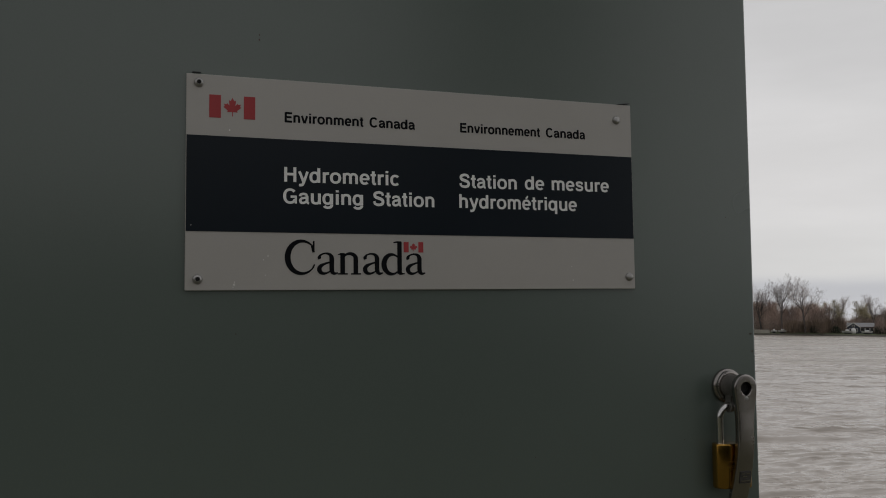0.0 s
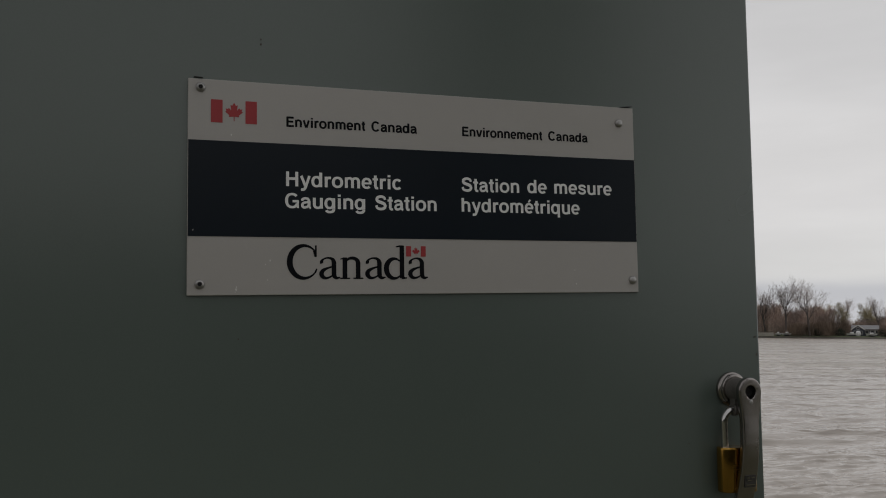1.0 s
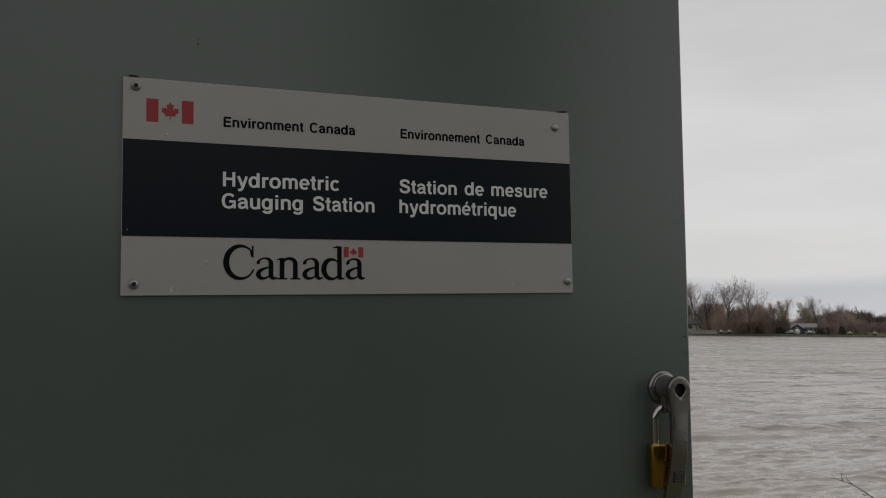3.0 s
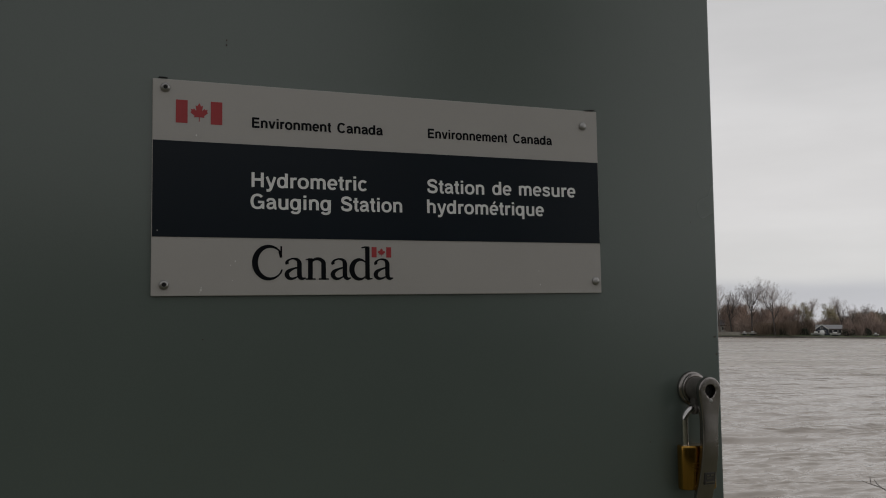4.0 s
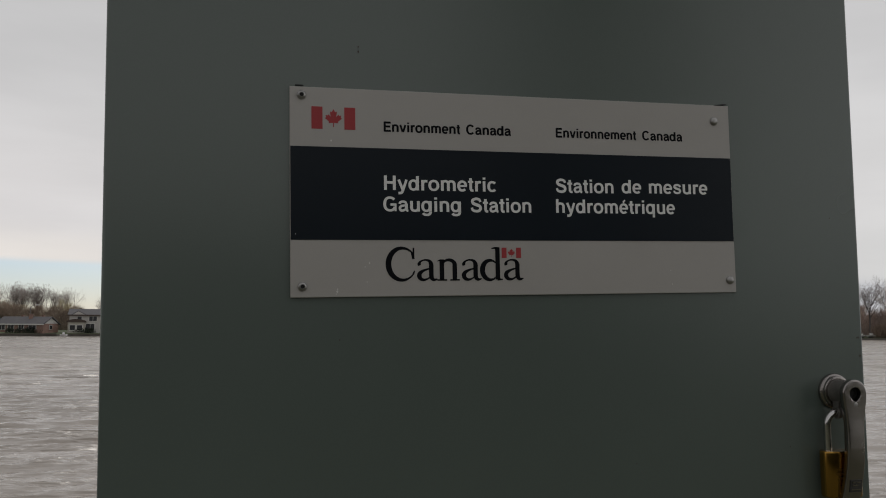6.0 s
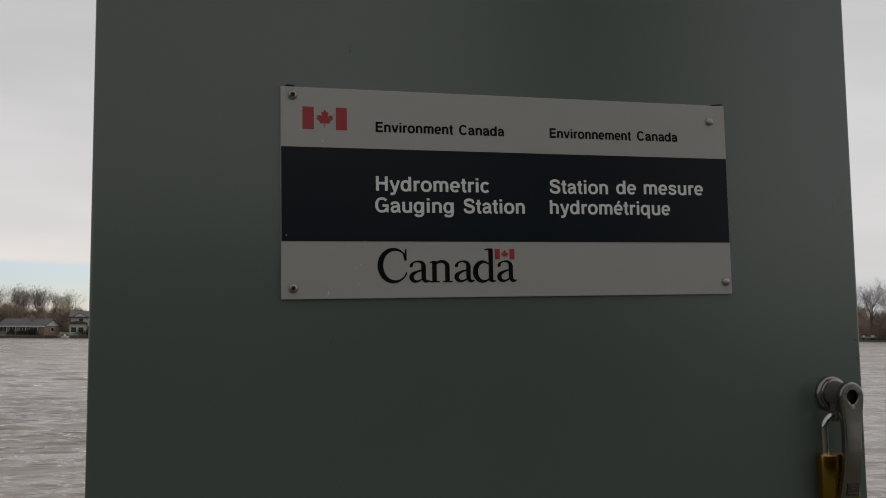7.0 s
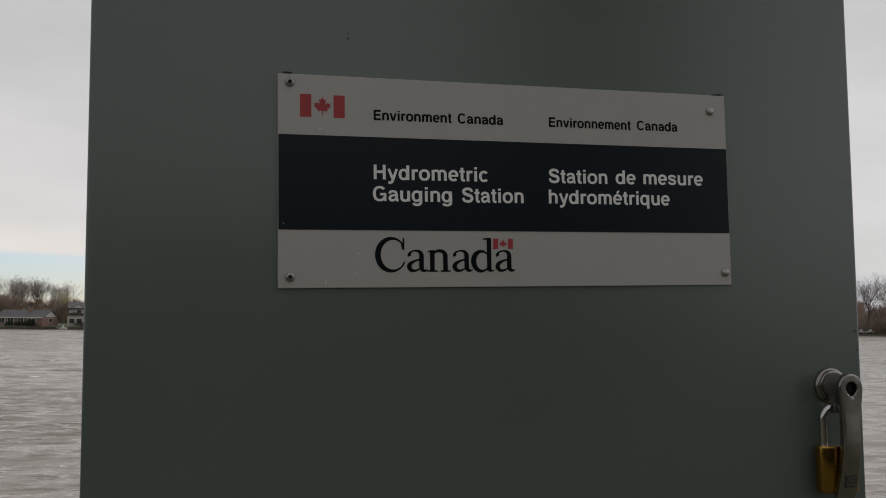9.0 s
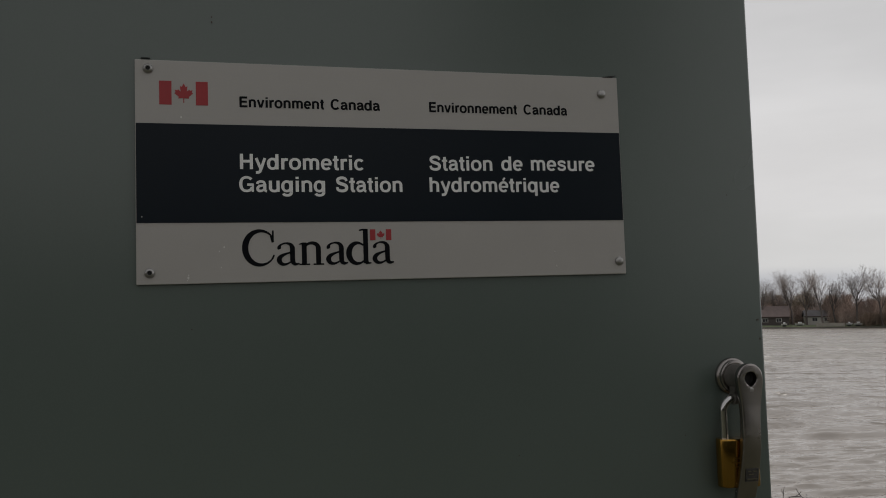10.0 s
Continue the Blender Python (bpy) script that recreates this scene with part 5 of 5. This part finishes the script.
bank_wall(38.0, 39.6, 1.5, 1.75, M_WALLSTONE, "pale stone retaining wall at the far waterline")
bank_wall(-20, -10.45, 0.0, 0.75, M_RUBBLE, "low dark stone river wall before the bungalow")
bank_wall(-9.75, -4.0, 0.2, 0.7, M_RUBBLE, "low dark stone river wall before the two-storey house")


def boat(m, length, label):
    b = thing("motor_boat", m, label, "boat", "boats on the far bank")
    bm = bmesh.new()
    st = [(-0.5, 0.80, 0.0), (-0.3, 0.95, 0.0), (0.1, 0.95, 0.02), (0.35, 0.6, 0.12), (0.5, 0.05, 0.35)]
    rings = []
    for u, wd, rise in st:
        x = u * length
        rings.append([bm.verts.new(p) for p in ((x, -wd * 0.5 * 0.55, 0.25 + rise), (x, -wd, 0.95 + rise * 0.4), (x, wd, 0.95 + rise * 0.4), (x, wd * 0.5 * 0.55, 0.25 + rise))])
    for a, c in zip(rings, rings[1:]):
        for i in range(4):
            bm.faces.new((a[i], a[(i + 1) % 4], c[(i + 1) % 4], c[i]))
    bm.faces.new(rings[0]), bm.faces.new(rings[-1][::-1])
    bmesh.ops.recalc_face_normals(bm, faces=bm.faces[:])
    part("hull", bm, M_BOAT, b)
    part("cabin", box(-0.18 * length, 0.16 * length, -0.65, 0.65, 0.9, 1.55, 0.12, 2), M_BOAT, b)
    part("windscreen", box(0.10 * length, 0.165 * length, -0.6, 0.6, 1.15, 1.5), M_GLASS, b)
    part("cradle", box(-0.3 * length, 0.25 * length, -0.5, 0.5, -0.3, 0.32), M_DARK, b)
    return b


boat(on_bank(43.98, 4, -40, 0.8), 3.9, "white motor boat laid up on the far bank")
boat(on_bank(45.05, 3, -38, 0.7), 4.4, "white motor boat laid up before a dark house")
boat(on_bank(39.85, 2.5, -40, 0.7), 2.6, "small white boat on the far waterline")
boat(on_bank(40.35, 2.5, -30, 0.75), 3.6, "small white boat on the far waterline")
boat(on_bank(47.25, 3, -40, 0.6), 3.0, "small white boat on the far waterline")
boat(on_bank(48.6, 3, -45, 0.6), 3.2, "small white boat on the far waterline")
boat(on_bank(36.2, 2.5, -20, 0.7), 2.4, "small white boat on the far waterline")
boat(on_bank(37.1, 6, -20, 0.75), 3.6, "white boat on a lawn on the far bank")
boat(on_bank(-10.05, -1.0, 10, 0.8, WATER_Z - 0.2), 2.2, "small pale boat beside a landing on the far bank")

# round white tank between the boats
tank = thing("white_tank", on_bank(44.32, 4.5), "round white tank standing on the far bank", "tank")
bm = bmesh.new()
add_lathe(bm, [(0.2, -0.3), (0.55, 0.0), (0.72, 0.3), (0.78, 0.75), (0.68, 1.25), (0.45, 1.55), (0.15, 1.65)], "z", 24)
part("shell", bm, M_BOAT, tank, smooth=True)

# lattice mast far behind
mast = thing("lattice_mast", on_bank(47.6, 30, 0, 0.85), "grey lattice power-line mast beyond the far wood", "power mast")
for sx, sy in ((-1, -1), (1, -1), (1, 1), (-1, 1)):
    bm = bmesh.new()
    add_tube(bm, [Vector((sx * 1.1, sy * 1.1, -0.5)), Vector((sx * 0.15, sy * 0.15, 10.8))], [0.10, 0.06], 4)
    part("leg", bm, M_GALV, mast)
for hz, half in ((6.6, 2.0), (8.4, 1.6)):
    part("crossarm", box(-half, half, -0.08, 0.08, hz, hz + 0.2), M_GALV, mast)
for i in range(5):
    a, b = i * 2.0, i * 2.0 + 2.0
    wa, wb = 1.1 - 0.088 * a, 1.1 - 0.088 * b
    bm = bmesh.new()
    add_tube(bm, [Vector((-wa, -wa, a)), Vector((wb, -wb, b))], [0.05, 0.05], 4)
    add_tube(bm, [Vector((wa, -wa, a)), Vector((-wb, -wb, b))], [0.05, 0.05], 4)
    part("brace", bm, M_GALV, mast)
# street lamp behind the bungalow
lamp = thing("street_lamp", on_bank(-11.95, 22), "tall street lamp behind the bungalow", "street lamp")
bm = bmesh.new()
add_tube(bm, [Vector((0, 0, -0.5)), Vector((0, 0, 6.0)), Vector((0.5, 0, 6.6)), Vector((1.6, 0, 6.8))], [0.10, 0.07, 0.06, 0.05], 6)
part("pole", bm, M_GALV, lamp)
part("lantern", box(1.4, 2.2, -0.15, 0.15, 6.7, 6.9, 0.04, 2), M_BOAT, lamp)

# ------------------------------------------------------------------ bare shrub on the near bank, twigs reaching over the water


def near_shrub(base, label, stems):
    """stems: each a row of points above the base, drawn as a tapering twig."""
    s = thing("bare_shrub", Matrix.Translation(base), label, "shrub", "bare shrubs on the near bank")
    for pts in stems:
        bm = bmesh.new()
        way = [Vector(p) for p in pts]
        fine = []
        for p, q in zip(way, way[1:]):
            for k in range(4):
                w = p.lerp(q, k / 4)
                fine.append(w + 0.006 * noise.noise_vector(w * 9.0))
        fine.append(way[-1])
        n = len(fine)
        add_tube(bm, fine, [0.0042 * (1 - 0.75 * k / n) for k in range(n)], 6)
        for k in range(n // 2, n - 1, 2):
            side = noise.noise_vector(fine[k] * 31.0).normalized() * 0.035
            add_tube(bm, [fine[k], fine[k] + side * 0.6 + Vector((0, 0, 0.006)), fine[k] + side + Vector((0, 0, 0.018))], [0.0022, 0.0018, 0.0012], 4)
        bmesh.ops.recalc_face_normals(bm, faces=bm.faces[:])
        part("stem", bm, M_BARK, s)


near_shrub((2.99, 3.06, 0.0), "small leafless brown shrub on the near bank", (
    ((0, 0, -0.05), (-0.02, 0.01, 0.30), (-0.045, 0.01, 0.54), (-0.03, 0.01, 0.625)),
    ((0.01, 0, -0.05), (-0.03, 0.02, 0.35), (-0.01, 0.0, 0.57), (0.05, -0.02, 0.575), (0.11, -0.03, 0.53)),
    ((0.02, 0.01, -0.05), (0.05, 0.02, 0.25), (0.09, 0.03, 0.45))))
near_shrub((3.62, 1.90, 0.0), "leafless brown shrub leaning over the near bank", (
    ((0, 0, -0.05), (-0.10, 0.03, 0.40), (-0.26, 0.10, 0.70), (-0.345, 0.20, 0.785), (-0.40, 0.26, 0.81)),
    ((0.02, 0, -0.05), (-0.02, 0.02, 0.35), (-0.12, 0.04, 0.60), (-0.17, 0.05, 0.69)),
    ((0.03, -0.02, -0.05), (0.10, 0.0, 0.32), (0.16, 0.02, 0.55))))
